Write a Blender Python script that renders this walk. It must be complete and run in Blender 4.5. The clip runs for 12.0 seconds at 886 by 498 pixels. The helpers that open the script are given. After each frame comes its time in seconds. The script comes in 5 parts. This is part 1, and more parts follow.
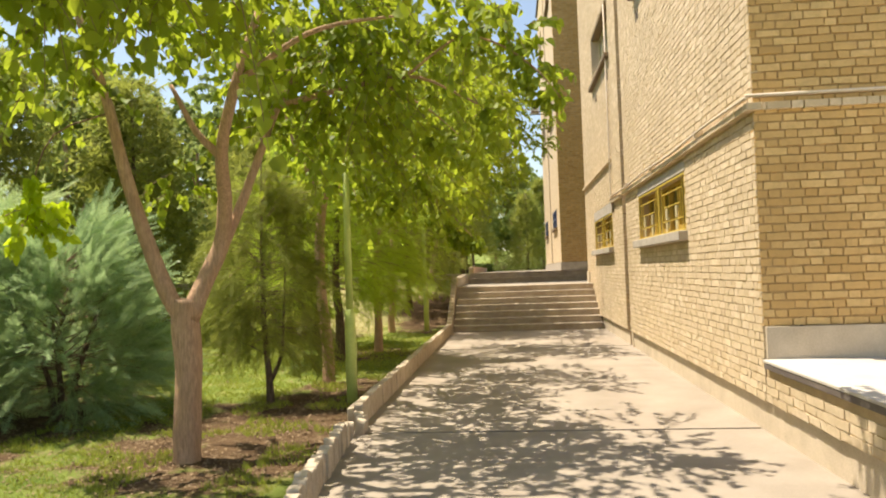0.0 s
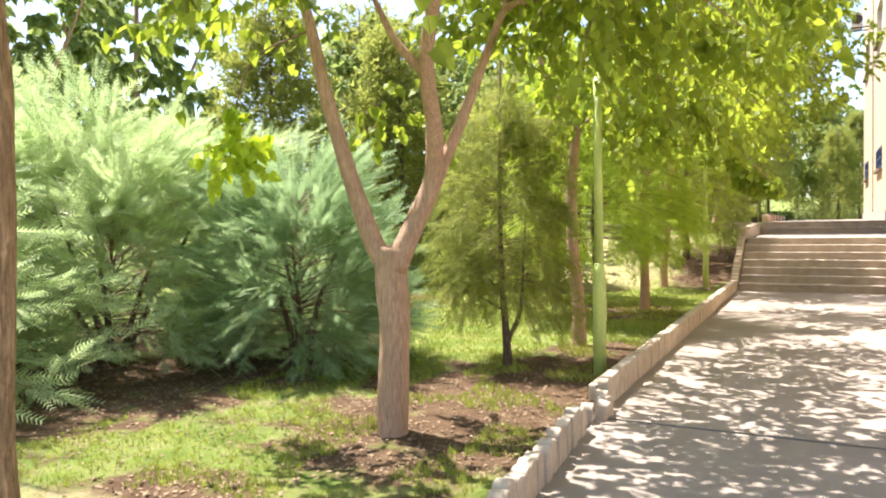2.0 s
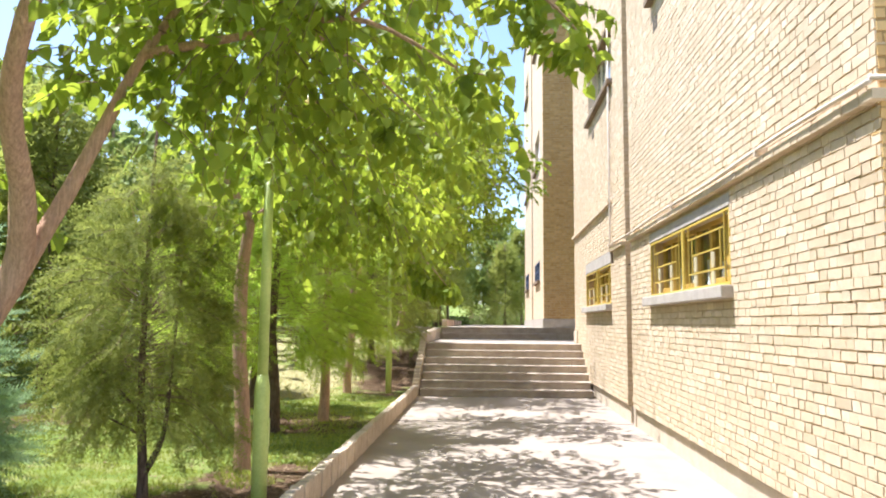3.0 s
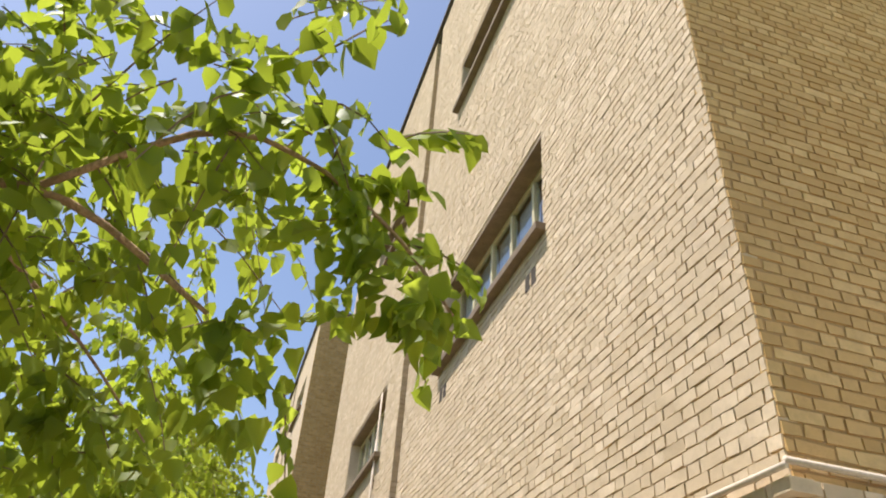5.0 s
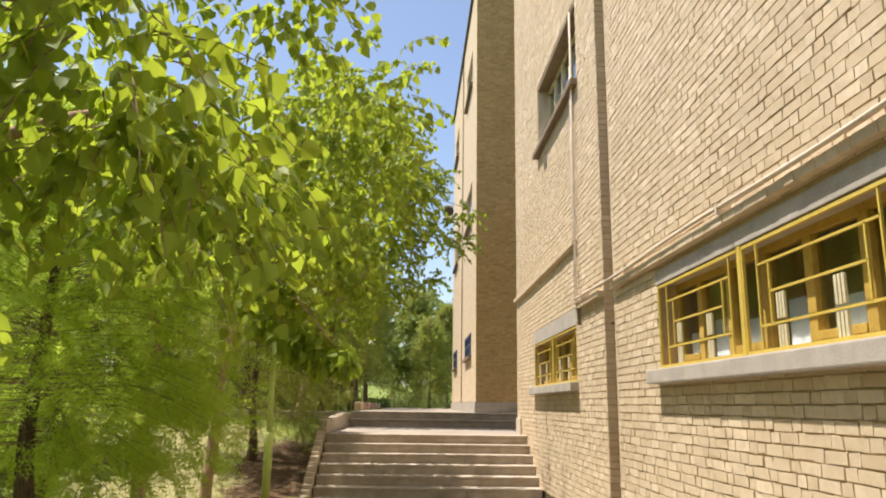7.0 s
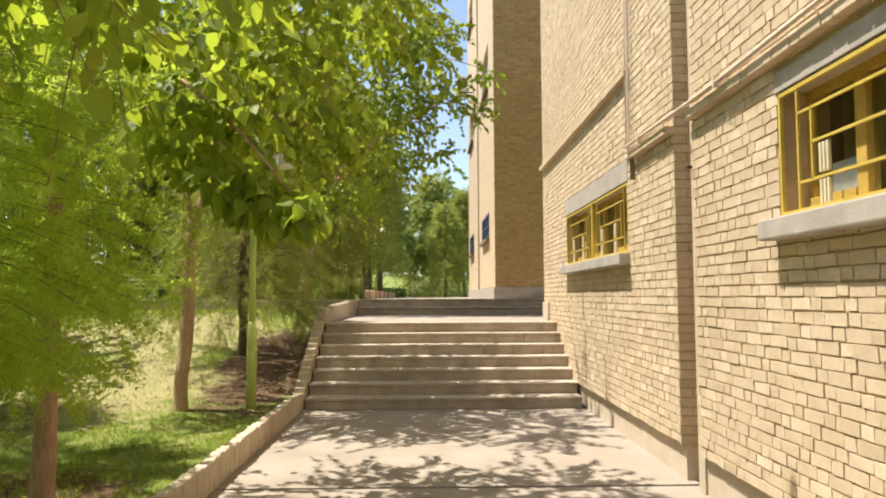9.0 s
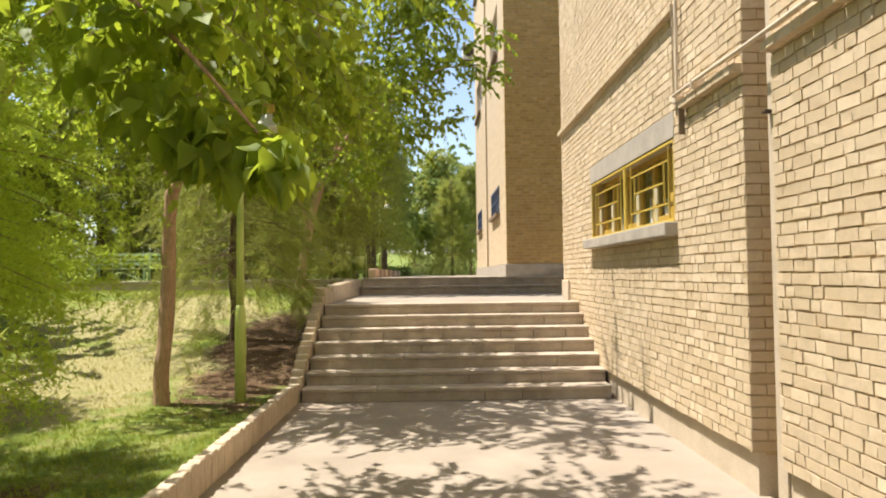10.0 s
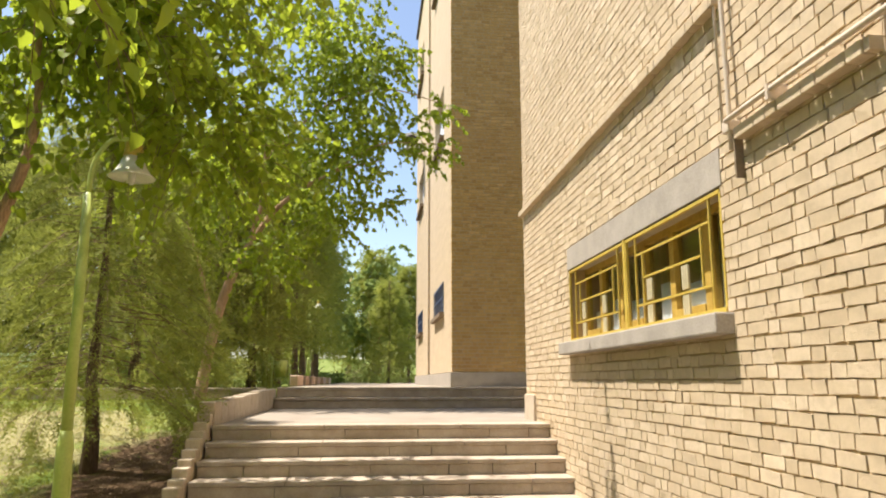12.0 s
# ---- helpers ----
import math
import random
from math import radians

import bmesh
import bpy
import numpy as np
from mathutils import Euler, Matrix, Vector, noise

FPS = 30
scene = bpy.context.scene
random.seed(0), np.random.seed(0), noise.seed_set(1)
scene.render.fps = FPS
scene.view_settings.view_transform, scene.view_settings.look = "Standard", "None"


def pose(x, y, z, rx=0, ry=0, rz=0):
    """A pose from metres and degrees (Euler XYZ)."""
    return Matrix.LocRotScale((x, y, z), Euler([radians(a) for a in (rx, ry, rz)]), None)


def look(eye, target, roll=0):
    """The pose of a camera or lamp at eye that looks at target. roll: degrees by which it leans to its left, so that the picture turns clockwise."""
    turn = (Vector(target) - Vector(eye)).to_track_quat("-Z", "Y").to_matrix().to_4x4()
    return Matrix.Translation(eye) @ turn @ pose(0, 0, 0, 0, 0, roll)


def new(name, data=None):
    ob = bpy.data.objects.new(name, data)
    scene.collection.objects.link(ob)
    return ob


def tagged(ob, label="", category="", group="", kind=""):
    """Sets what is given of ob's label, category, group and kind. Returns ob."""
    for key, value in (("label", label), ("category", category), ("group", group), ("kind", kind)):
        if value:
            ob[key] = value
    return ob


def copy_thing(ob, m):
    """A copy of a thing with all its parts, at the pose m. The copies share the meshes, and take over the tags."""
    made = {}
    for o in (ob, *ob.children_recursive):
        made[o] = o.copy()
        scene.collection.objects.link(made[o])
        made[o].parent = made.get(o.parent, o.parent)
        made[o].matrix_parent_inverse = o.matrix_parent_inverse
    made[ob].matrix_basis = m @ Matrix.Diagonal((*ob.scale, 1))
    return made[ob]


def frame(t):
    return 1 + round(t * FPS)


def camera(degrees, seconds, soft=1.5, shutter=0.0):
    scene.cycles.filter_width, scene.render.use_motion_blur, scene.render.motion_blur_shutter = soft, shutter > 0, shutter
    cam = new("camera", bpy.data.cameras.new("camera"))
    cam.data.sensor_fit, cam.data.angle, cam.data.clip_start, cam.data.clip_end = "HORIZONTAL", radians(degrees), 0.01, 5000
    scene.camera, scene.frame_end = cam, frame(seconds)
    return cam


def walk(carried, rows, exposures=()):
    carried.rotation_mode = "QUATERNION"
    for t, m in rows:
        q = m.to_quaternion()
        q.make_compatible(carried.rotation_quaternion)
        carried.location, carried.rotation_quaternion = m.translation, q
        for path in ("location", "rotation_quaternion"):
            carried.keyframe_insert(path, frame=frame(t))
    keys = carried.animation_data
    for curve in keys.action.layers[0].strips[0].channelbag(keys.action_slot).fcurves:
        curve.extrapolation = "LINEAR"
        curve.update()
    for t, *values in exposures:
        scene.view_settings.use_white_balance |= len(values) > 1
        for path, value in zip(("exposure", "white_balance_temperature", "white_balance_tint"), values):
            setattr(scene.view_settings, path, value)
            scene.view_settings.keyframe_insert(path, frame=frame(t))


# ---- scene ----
cam = camera(63.4, 12.0, soft=2.0)
PATH = [
    (0, (-0.135, 0.472, 1.464), (-0.326, 2.462, 1.528), -2.0),
    (0.5, (-0.159, 0.786, 1.425), (-0.751, 2.695, 1.358), -2.1),
    (1, (-0.168, 1.131, 1.42), (-1.185, 2.851, 1.323), -2.4),
    (1.5, (-0.113, 1.455, 1.444), (-1.336, 3.033, 1.335), -1.5),
    (2, (-0.173, 1.864, 1.461), (-1.098, 3.636, 1.394), -1.0),
    (2.5, (-0.151, 2.347, 1.447), (-0.619, 4.291, 1.487), -0.3),
    (3, (-0.214, 2.863, 1.503), (-0.338, 4.849, 1.708), 0.5),
    (3.5, (-0.236, 3.377, 1.546), (-0.111, 5.334, 1.94), 0.6),
    (5.3, (-0.199, 4.927, 1.779), (0.232, 6.445, 3.009), 4.5),
    (5.5, (-0.222, 5.136, 1.774), (0.194, 6.693, 2.958), 3.7),
    (6, (-0.216, 5.66, 1.658), (0.118, 7.412, 2.563), 1.5),
    (6.5, (-0.107, 6.252, 1.601), (0.032, 8.155, 2.199), 1.6),
    (7, (-0.132, 6.675, 1.547), (-0.053, 8.627, 1.974), 0.8),
    (7.5, (-0.031, 7.209, 1.529), (0.018, 9.183, 1.85), 0.6),
    (9.5, (-0.01, 9.331, 1.427), (0.023, 11.329, 1.521), -0.5),
    (10, (-0.074, 9.889, 1.441), (-0.049, 11.888, 1.512), -0.7),
    (10.5, (-0.086, 10.486, 1.449), (-0.063, 12.484, 1.519), -0.4),
    (11, (-0.052, 11.063, 1.446), (0.003, 13.06, 1.548), 0.2),
    (11.5, (-0.051, 11.639, 1.475), (0.065, 13.628, 1.657), 1.2),
    (12, (0.016, 12.226, 1.494), (0.21, 14.183, 1.856), 0.0),
]
GAIN = 0.98
EXPOSURES = [(t, GAIN + e, k, tint) for t, e, k, tint in (
    (0, 0.02, 7800, 11), (0.6, 0.12, 7600, 14), (1.0, 0.3, 7300, 18), (1.5, 0.58, 7100, 18), (2.0, 0.8, 6550, 18), (2.6, 0.74, 5900, 17), (3.0, 0.58, 5950, 16), (3.4, 0.22, 6450, 13),
    (3.7, 0.02, 6550, 13), (5.3, -0.21, 6800, 15), (6.1, -0.35, 6900, 15), (7.0, -0.07, 6900, 14), (9.5, 0.1, 7000, 12), (12, 0.13, 7000, 13))]
walk(cam, [(t, look(eye, target, roll)) for t, eye, target, roll in PATH], EXPOSURES)

# ---- daylight ----
SUN = Vector((-1.0, 0.2, 2.5)).normalized()
world = bpy.data.worlds.new("sky")
scene.world = world
world.use_nodes = True
wn = world.node_tree.nodes
sky = wn.new("ShaderNodeTexSky")
sky.sky_type = "NISHITA"
sky.sun_disc = False
sky.sun_elevation = math.asin(SUN.z)
sky.sun_rotation = math.atan2(SUN.x, SUN.y)
sky.air_density, sky.dust_density, sky.ozone_density = 1.0, 1.0, 1.2
wn["Background"].inputs["Strength"].default_value = 0.115
world.node_tree.links.new(sky.outputs["Color"], wn["Background"].inputs["Color"])
sun = new("sun", bpy.data.lights.new("sun", "SUN"))
sun.data.energy, sun.data.angle, sun.data.color = 4.3, radians(0.55), (1.0, 0.985, 0.955)
sun.matrix_world = look(SUN * 60, (0, 0, 0))

# ---- materials ----
def rgb(c):
    return (c[0], c[1], c[2], 1.0)


class Nodes:
    """Short hand for building one node material."""
    def __init__(self, name):
        self.mat = bpy.data.materials.new(name)
        self.mat.use_nodes = True
        self.tree = self.mat.node_tree
        self.bsdf = self.tree.nodes["Principled BSDF"]
        self.out = self.tree.nodes["Material Output"]
        self.geo = self.add("ShaderNodeNewGeometry")

    def add(self, kind, **values):
        n = self.tree.nodes.new(kind)
        for k, v in values.items():
            n.inputs[k].default_value = v
        return n

    def link(self, a, b):
        self.tree.links.new(a, b)

    def noise(self, scale, detail=4.0, rough=0.6, stretch=None):
        n = self.add("ShaderNodeTexNoise", Scale=scale, Detail=detail, Roughness=rough)
        if stretch:
            m = self.add("ShaderNodeMapping")
            m.inputs["Scale"].default_value = stretch
            self.link(self.geo.outputs["Position"], m.inputs["Vector"])
            self.link(m.outputs["Vector"], n.inputs["Vector"])
        else:
            self.link(self.geo.outputs["Position"], n.inputs["Vector"])
        return n.outputs["Fac"]

    def ramp(self, fac, stops):
        n = self.add("ShaderNodeValToRGB")
        el = n.color_ramp.elements
        while len(el) < len(stops):
            el.new(0.5)
        for e, (p, c) in zip(el, stops):
            e.position, e.color = p, rgb(c)
        self.link(fac, n.inputs["Fac"])
        return n.outputs["Color"]

    def grey(self, fac, a, b, lo=0.0, hi=1.0):
        n = self.add("ShaderNodeMapRange")
        for k, v in zip(("From Min", "From Max", "To Min", "To Max"), (lo, hi, a, b)):
            n.inputs[k].default_value = v
        self.link(fac, n.inputs["Value"])
        return n.outputs["Result"]

    def mix(self, fac, a, b, blend="MIX"):
        n = self.tree.nodes.new("ShaderNodeMix")
        n.data_type, n.blend_type = "RGBA", blend
        for sock, v in ((n.inputs[0], fac), (n.inputs[6], a), (n.inputs[7], b)):
            if isinstance(v, (int, float)):
                sock.default_value = v
            elif isinstance(v, tuple):
                sock.default_value = rgb(v)
            else:
                self.link(v, sock)
        return n.outputs[2]

    def math(self, op, a, b=0.0):
        n = self.tree.nodes.new("ShaderNodeMath")
        n.operation = op
        for sock, v in ((n.inputs[0], a), (n.inputs[1], b)):
            if isinstance(v, (int, float)):
                sock.default_value = v
            else:
                self.link(v, sock)
        return n.outputs[0]

    def chance(self):
        """A value of its own for every island and every object."""
        info = self.add("ShaderNodeObjectInfo")
        return self.math("FRACT", self.math("ADD", self.geo.outputs["Random Per Island"], info.outputs["Random"]))

    def finish(self, colour, rough=0.8, height=None, strength=0.3, dist=0.01, metal=0.0, spec=0.3):
        b = self.bsdf.inputs
        if isinstance(colour, tuple):
            b["Base Color"].default_value = rgb(colour)
        else:
            self.link(colour, b["Base Color"])
        if isinstance(rough, float):
            b["Roughness"].default_value = rough
        else:
            self.link(rough, b["Roughness"])
        b["Metallic"].default_value = metal
        b["Specular IOR Level"].default_value = spec
        if height is not None:
            n = self.add("ShaderNodeBump", Strength=strength, Distance=dist)
            self.link(height, n.inputs["Height"])
            self.link(n.outputs["Normal"], b["Normal"])
        return self.mat


def brick_material(name, dark, mid, light):
    k = Nodes(name)
    c = k.ramp(k.chance(), [(0.0, dark), (0.3, mid), (0.65, mid), (0.85, light), (1.0, tuple(min(0.84, v * 1.07) for v in light))])
    c = k.mix(k.grey(k.noise(14, 6, 0.7), 0.0, 0.6, 0.42, 0.75), c, tuple(v * 0.72 for v in mid))
    c = k.mix(k.grey(k.noise(0.6, 4), 0.0, 0.35, 0.45, 0.75), c, tuple(v * 0.8 for v in dark))
    return k.finish(c, 0.92, k.noise(75, 7, 0.75), 0.7, 0.007, spec=0.15)


def plain_material(name, a, b, scale=3.0, rough=0.85, grain=60.0, bump=0.3, dist=0.004, spec=0.25, metal=0.0, stain=None, stretch=None):
    k = Nodes(name)
    c = k.ramp(k.noise(scale, 6, 0.62, stretch), [(0.3, a), (0.7, b)])
    if stain:
        c = k.mix(k.grey(k.noise(scale * 0.23, 5), 0.0, 0.7, 0.52, 0.7), c, stain)
    c = k.mix(0.25, c, k.ramp(k.noise(grain, 4), [(0.3, tuple(v * 0.7 for v in a)), (0.7, tuple(min(1.0, v * 1.2) for v in b))]))
    return k.finish(c, rough, k.noise(grain, 6, 0.65), bump, dist, metal, spec)


def bark_material(name, a, b, furrow=1.0):
    """Bark with narrow, wavy upright furrows between paler ridges."""
    k = Nodes(name)
    f = k.noise(78, 4, 0.55, (1.0, 1.0, 0.13))
    g = k.noise(130, 5, 0.65, (1.0, 1.0, 0.4))
    ridge = k.grey(k.math("ADD", f, k.math("MULTIPLY", g, 0.35)), 0.0, 1.0, 0.53, 0.78)
    c = k.mix(ridge, tuple(x * (1 - 0.58 * furrow) for x in a), k.ramp(k.noise(4, 4), [(0.3, a), (0.7, b)]))
    c = k.mix(0.3, c, k.ramp(k.noise(160, 3), [(0.3, tuple(x * 0.7 for x in a)), (0.7, b)]))
    return k.finish(c, 0.95, k.math("ADD", ridge, k.math("MULTIPLY", g, 0.4)), 0.5 + 0.4 * furrow, 0.012 * furrow, spec=0.1)


def leaf_material(name, dark, mid, light, through_light, glow=0.42, rough=0.55):
    k = Nodes(name)
    c = k.ramp(k.chance(), [(0.0, dark), (0.45, mid), (0.85, mid), (1.0, light)])
    c = k.mix(k.grey(k.noise(0.8, 3), 0.0, 0.4, 0.4, 0.7), c, light)
    k.finish(c, rough, spec=0.25 if rough > 0.5 else 0.6)
    t = k.add("ShaderNodeBsdfTranslucent")
    k.link(k.mix(0.5, c, through_light), t.inputs["Color"])
    s = k.add("ShaderNodeMixShader", Fac=glow)
    k.link(k.bsdf.outputs[0], s.inputs[1])
    k.link(t.outputs[0], s.inputs[2])
    k.link(s.outputs[0], k.out.inputs["Surface"])
    return k.mat


BRICK = brick_material("tan_brick", (0.575, 0.443, 0.285), (0.632, 0.496, 0.328), (0.69, 0.552, 0.38))
# Tan brick and mortar tinted orange for bounced light on the shaded south faces.
BOUNCEBRICK = brick_material("bounce_warmed_brick", (0.53, 0.325, 0.125), (0.63, 0.405, 0.17), (0.70, 0.475, 0.215))
BOUNCEMORTAR = plain_material("bounce_warmed_mortar", (0.35, 0.215, 0.09), (0.45, 0.285, 0.13), 6, 0.95, 90, 0.6)
MORTAR = plain_material("mortar", (0.40, 0.29, 0.17), (0.54, 0.40, 0.24), 6, 0.95, 90, 0.6)
FARWALL = plain_material("far_brick_face", (0.52, 0.40, 0.26), (0.66, 0.52, 0.35), 1.2, 0.92, 30, 0.5, stretch=(1, 1, 6))
RENDER = plain_material("cement_render", (0.46, 0.375, 0.275), (0.61, 0.505, 0.375), 4, 0.9, 70, 0.5, stain=(0.35, 0.28, 0.20))
LINTEL = plain_material("grey_concrete", (0.35, 0.305, 0.25), (0.49, 0.43, 0.36), 5, 0.9, 80, 0.5, stain=(0.30, 0.27, 0.22))
SLAB = plain_material("pale_slab", (0.46, 0.42, 0.36), (0.58, 0.53, 0.47), 3, 0.8, 90, 0.3, stain=(0.45, 0.40, 0.33))
PAVING = plain_material("path_concrete", (0.25, 0.206, 0.158), (0.355, 0.30, 0.238), 1.6, 0.88, 120, 0.45, stain=(0.30, 0.235, 0.175))
STEP = plain_material("step_stone", (0.33, 0.26, 0.19), (0.50, 0.42, 0.33), 5, 0.85, 90, 0.5, stain=(0.25, 0.19, 0.13))
KERB = plain_material("kerb_stone", (0.43, 0.34, 0.24), (0.60, 0.50, 0.375), 9, 0.9, 70, 0.7, stain=(0.36, 0.28, 0.19))
YELLOW = plain_material("yellow_paint", (0.53, 0.365, 0.055), (0.67, 0.495, 0.11), 14, 0.42, 60, 0.15, spec=0.5, stain=(0.48, 0.33, 0.08))
OCHRE = plain_material("ochre_timber", (0.42, 0.26, 0.05), (0.58, 0.40, 0.10), 8, 0.55, 50, 0.3)
CREAM = plain_material("cream_paint", (0.55, 0.47, 0.28), (0.68, 0.60, 0.40), 8, 0.5, 50, 0.2)
SILL = plain_material("brown_sill", (0.17, 0.12, 0.08), (0.27, 0.20, 0.13), 6, 0.85, 60, 0.4)
CONDUIT = plain_material("pale_conduit", (0.55, 0.45, 0.34), (0.68, 0.57, 0.45), 10, 0.6, 60, 0.15)
COPING = plain_material("dark_coping", (0.10, 0.08, 0.07), (0.17, 0.14, 0.12), 4, 0.7, 40, 0.2)
GREEN = plain_material("light_green_paint", (0.47, 0.56, 0.13), (0.57, 0.64, 0.20), 7, 0.4, 50, 0.12, spec=0.45, stain=(0.24, 0.36, 0.06))
BENCH = plain_material("pale_green_paint", (0.50, 0.62, 0.36), (0.60, 0.70, 0.45), 6, 0.5, 40, 0.1)
SHADE = plain_material("opal_shade", (0.72, 0.70, 0.58), (0.82, 0.80, 0.70), 8, 0.35, 40, 0.05, spec=0.5)
BLUE = plain_material("blue_paint", (0.06, 0.085, 0.16), (0.11, 0.14, 0.23), 6, 0.5, 40, 0.1)
WHITE = plain_material("white_metal", (0.66, 0.64, 0.58), (0.76, 0.74, 0.68), 6, 0.5, 40, 0.1)
CLOTH = plain_material("white_curtain", (0.60, 0.62, 0.66), (0.78, 0.80, 0.84), 12, 0.9, 40, 0.3, stretch=(1, 9, 0.4))
ROOM = plain_material("dim_room", (0.36, 0.24, 0.12), (0.48, 0.33, 0.18), 2, 0.9, 30, 0.2)
RUST = plain_material("dark_vent", (0.05, 0.04, 0.03), (0.09, 0.07, 0.05), 9, 0.9, 30, 0.3)
PINK = plain_material("pinkish_block", (0.44, 0.30, 0.22), (0.58, 0.42, 0.32), 6, 0.9, 60, 0.4)
BARK = bark_material("mulberry_bark", (0.52, 0.325, 0.175), (0.68, 0.455, 0.27))
LIMBBARK = bark_material("smooth_limb_bark", (0.46, 0.28, 0.175), (0.66, 0.435, 0.29), 0.5)
DARKBARK = bark_material("conifer_bark", (0.15, 0.10, 0.07), (0.28, 0.19, 0.13))
TWIG = plain_material("twig", (0.16, 0.10, 0.06), (0.28, 0.19, 0.12), 20, 0.9, 60, 0.3)
LEAF = leaf_material("mulberry_leaf", (0.085, 0.13, 0.022), (0.19, 0.27, 0.036), (0.33, 0.40, 0.06), (0.66, 0.76, 0.05), 0.53, 0.52)
LIME = leaf_material("young_leaf", (0.32, 0.42, 0.02), (0.40, 0.54, 0.03), (0.50, 0.58, 0.05), (0.66, 0.76, 0.04), 0.55)
JUNIPER = leaf_material("juniper_spray", (0.24, 0.34, 0.165), (0.46, 0.57, 0.275), (0.65, 0.67, 0.34), (0.62, 0.78, 0.33), 0.46, 0.7)
BLUEGREEN = leaf_material("dark_juniper_spray", (0.17, 0.26, 0.125), (0.31, 0.43, 0.215), (0.47, 0.56, 0.28), (0.48, 0.65, 0.28), 0.43, 0.7)
THUJA = leaf_material("thuja_spray", (0.21, 0.29, 0.04), (0.37, 0.48, 0.07), (0.51, 0.59, 0.10), (0.72, 0.87, 0.11), 0.62, 0.65)
OLIVE = leaf_material("olive_spray", (0.14, 0.165, 0.035), (0.25, 0.28, 0.06), (0.38, 0.38, 0.10), (0.48, 0.52, 0.10), 0.5, 0.7)
FARLEAF = leaf_material("far_leaf", (0.12, 0.165, 0.05), (0.22, 0.29, 0.085), (0.35, 0.40, 0.13), (0.45, 0.55, 0.13), 0.5, 0.6)
GRASS = leaf_material("grass_blade", (0.15, 0.20, 0.03), (0.29, 0.345, 0.055), (0.45, 0.42, 0.12), (0.52, 0.58, 0.09), 0.4, 0.6)
STRAW = leaf_material("dry_blade", (0.36, 0.31, 0.09), (0.50, 0.44, 0.15), (0.60, 0.53, 0.22), (0.62, 0.58, 0.18), 0.35, 0.65)
LITTER = plain_material("dry_leaf", (0.17, 0.11, 0.065), (0.36, 0.26, 0.155), 30, 0.9, 60, 0.2)


def glass_material():
    k = Nodes("window_glass")
    b = k.bsdf.inputs
    b["Base Color"].default_value = (0.86, 0.92, 0.93, 1)
    b["Roughness"].default_value = 0.03
    b["Transmission Weight"].default_value = 1.0
    b["IOR"].default_value = 1.45
    return k.mat


GLASS = glass_material()


def ground_material():
    k = Nodes("lawn_soil")
    turf = k.ramp(k.noise(2.2, 6), [(0.3, (0.11, 0.17, 0.035)), (0.5, (0.21, 0.27, 0.065)), (0.74, (0.38, 0.35, 0.16))])
    soil = k.ramp(k.noise(5, 7, 0.7), [(0.3, (0.085, 0.05, 0.032)), (0.58, (0.18, 0.115, 0.07)), (0.8, (0.40, 0.31, 0.21))])
    pos = k.add("ShaderNodeSeparateXYZ")
    k.link(k.geo.outputs["Position"], pos.inputs[0])

    def bed(cx, cy, rx, ry):
        """1 at the middle of an oval bed, 0 outside it."""
        dx = k.math("DIVIDE", k.math("SUBTRACT", pos.outputs[0], cx), rx)
        dy = k.math("DIVIDE", k.math("SUBTRACT", pos.outputs[1], cy), ry)
        r = k.math("ADD", k.math("MULTIPLY", dx, dx), k.math("MULTIPLY", dy, dy))
        return k.math("SUBTRACT", 1.0, r)

    m = None
    for b in ((-6.9, 7.0, 2.7, 4.4), (-2.6, 7.2, 1.5, 2.3), (-2.3, 9.0, 0.9, 1.9), (-7.7, 13.5, 1.8, 1.8), (-3.4, 4.6, 0.7, 0.55),
              (-2.5, 20.2, 0.95, 2.9), (-3.0, 13.8, 1.0, 1.4)):
        v = bed(*b)
        m = v if m is None else k.math("MAXIMUM", m, v)
    edge = k.math("ADD", m, k.grey(k.noise(2.6, 5), -0.75, 0.75, 0.25, 0.75))
    c = k.mix(k.grey(edge, 0.0, 1.0, 0.0, 0.45), turf, soil)
    dry = k.math("ADD", k.math("MAXIMUM", bed(-3.7, 3.7, 1.9, 0.8), k.math("MAXIMUM", bed(-4.6, 19.0, 1.6, 2.4), bed(-5.0, 22.3, 2.2, 2.0))), k.grey(k.noise(1.7, 5), -0.8, 0.8, 0.25, 0.75))
    c = k.mix(k.grey(dry, 0.0, 0.85, 0.1, 0.6), c, (0.44, 0.385, 0.21))
    fine = k.noise(70, 5, 0.7)
    c = k.mix(0.35, c, k.ramp(fine, [(0.3, (0.04, 0.05, 0.015)), (0.7, (0.40, 0.38, 0.20))]), "OVERLAY")
    return k.finish(c, 0.95, fine, 0.8, 0.03, spec=0.1)


GROUND = ground_material()

# ---- mesh tools ----
RNG = np.random.default_rng(7)


def mesh_of(name, verts, faces, material):
    """A mesh from an array of points and an array of equal faces."""
    verts, faces = np.asarray(verts, dtype=np.float32), np.asarray(faces, dtype=np.int32)
    me = bpy.data.meshes.new(name)
    n, k = faces.shape
    me.vertices.add(len(verts))
    me.vertices.foreach_set("co", verts.ravel())
    me.loops.add(n * k)
    me.loops.foreach_set("vertex_index", faces.ravel())
    me.polygons.add(n)
    me.polygons.foreach_set("loop_start", np.arange(0, n * k, k, dtype=np.int32))
    me.update(calc_edges=True)
    me.polygons.foreach_set("use_smooth", [material is LEAF] * n)
    me.materials.append(material)
    return me


def link(name, me, parent=None, label=""):
    ob = new(name, me)
    if parent is not None:
        ob.parent = parent
    if label:
        ob["label"] = label
    return ob


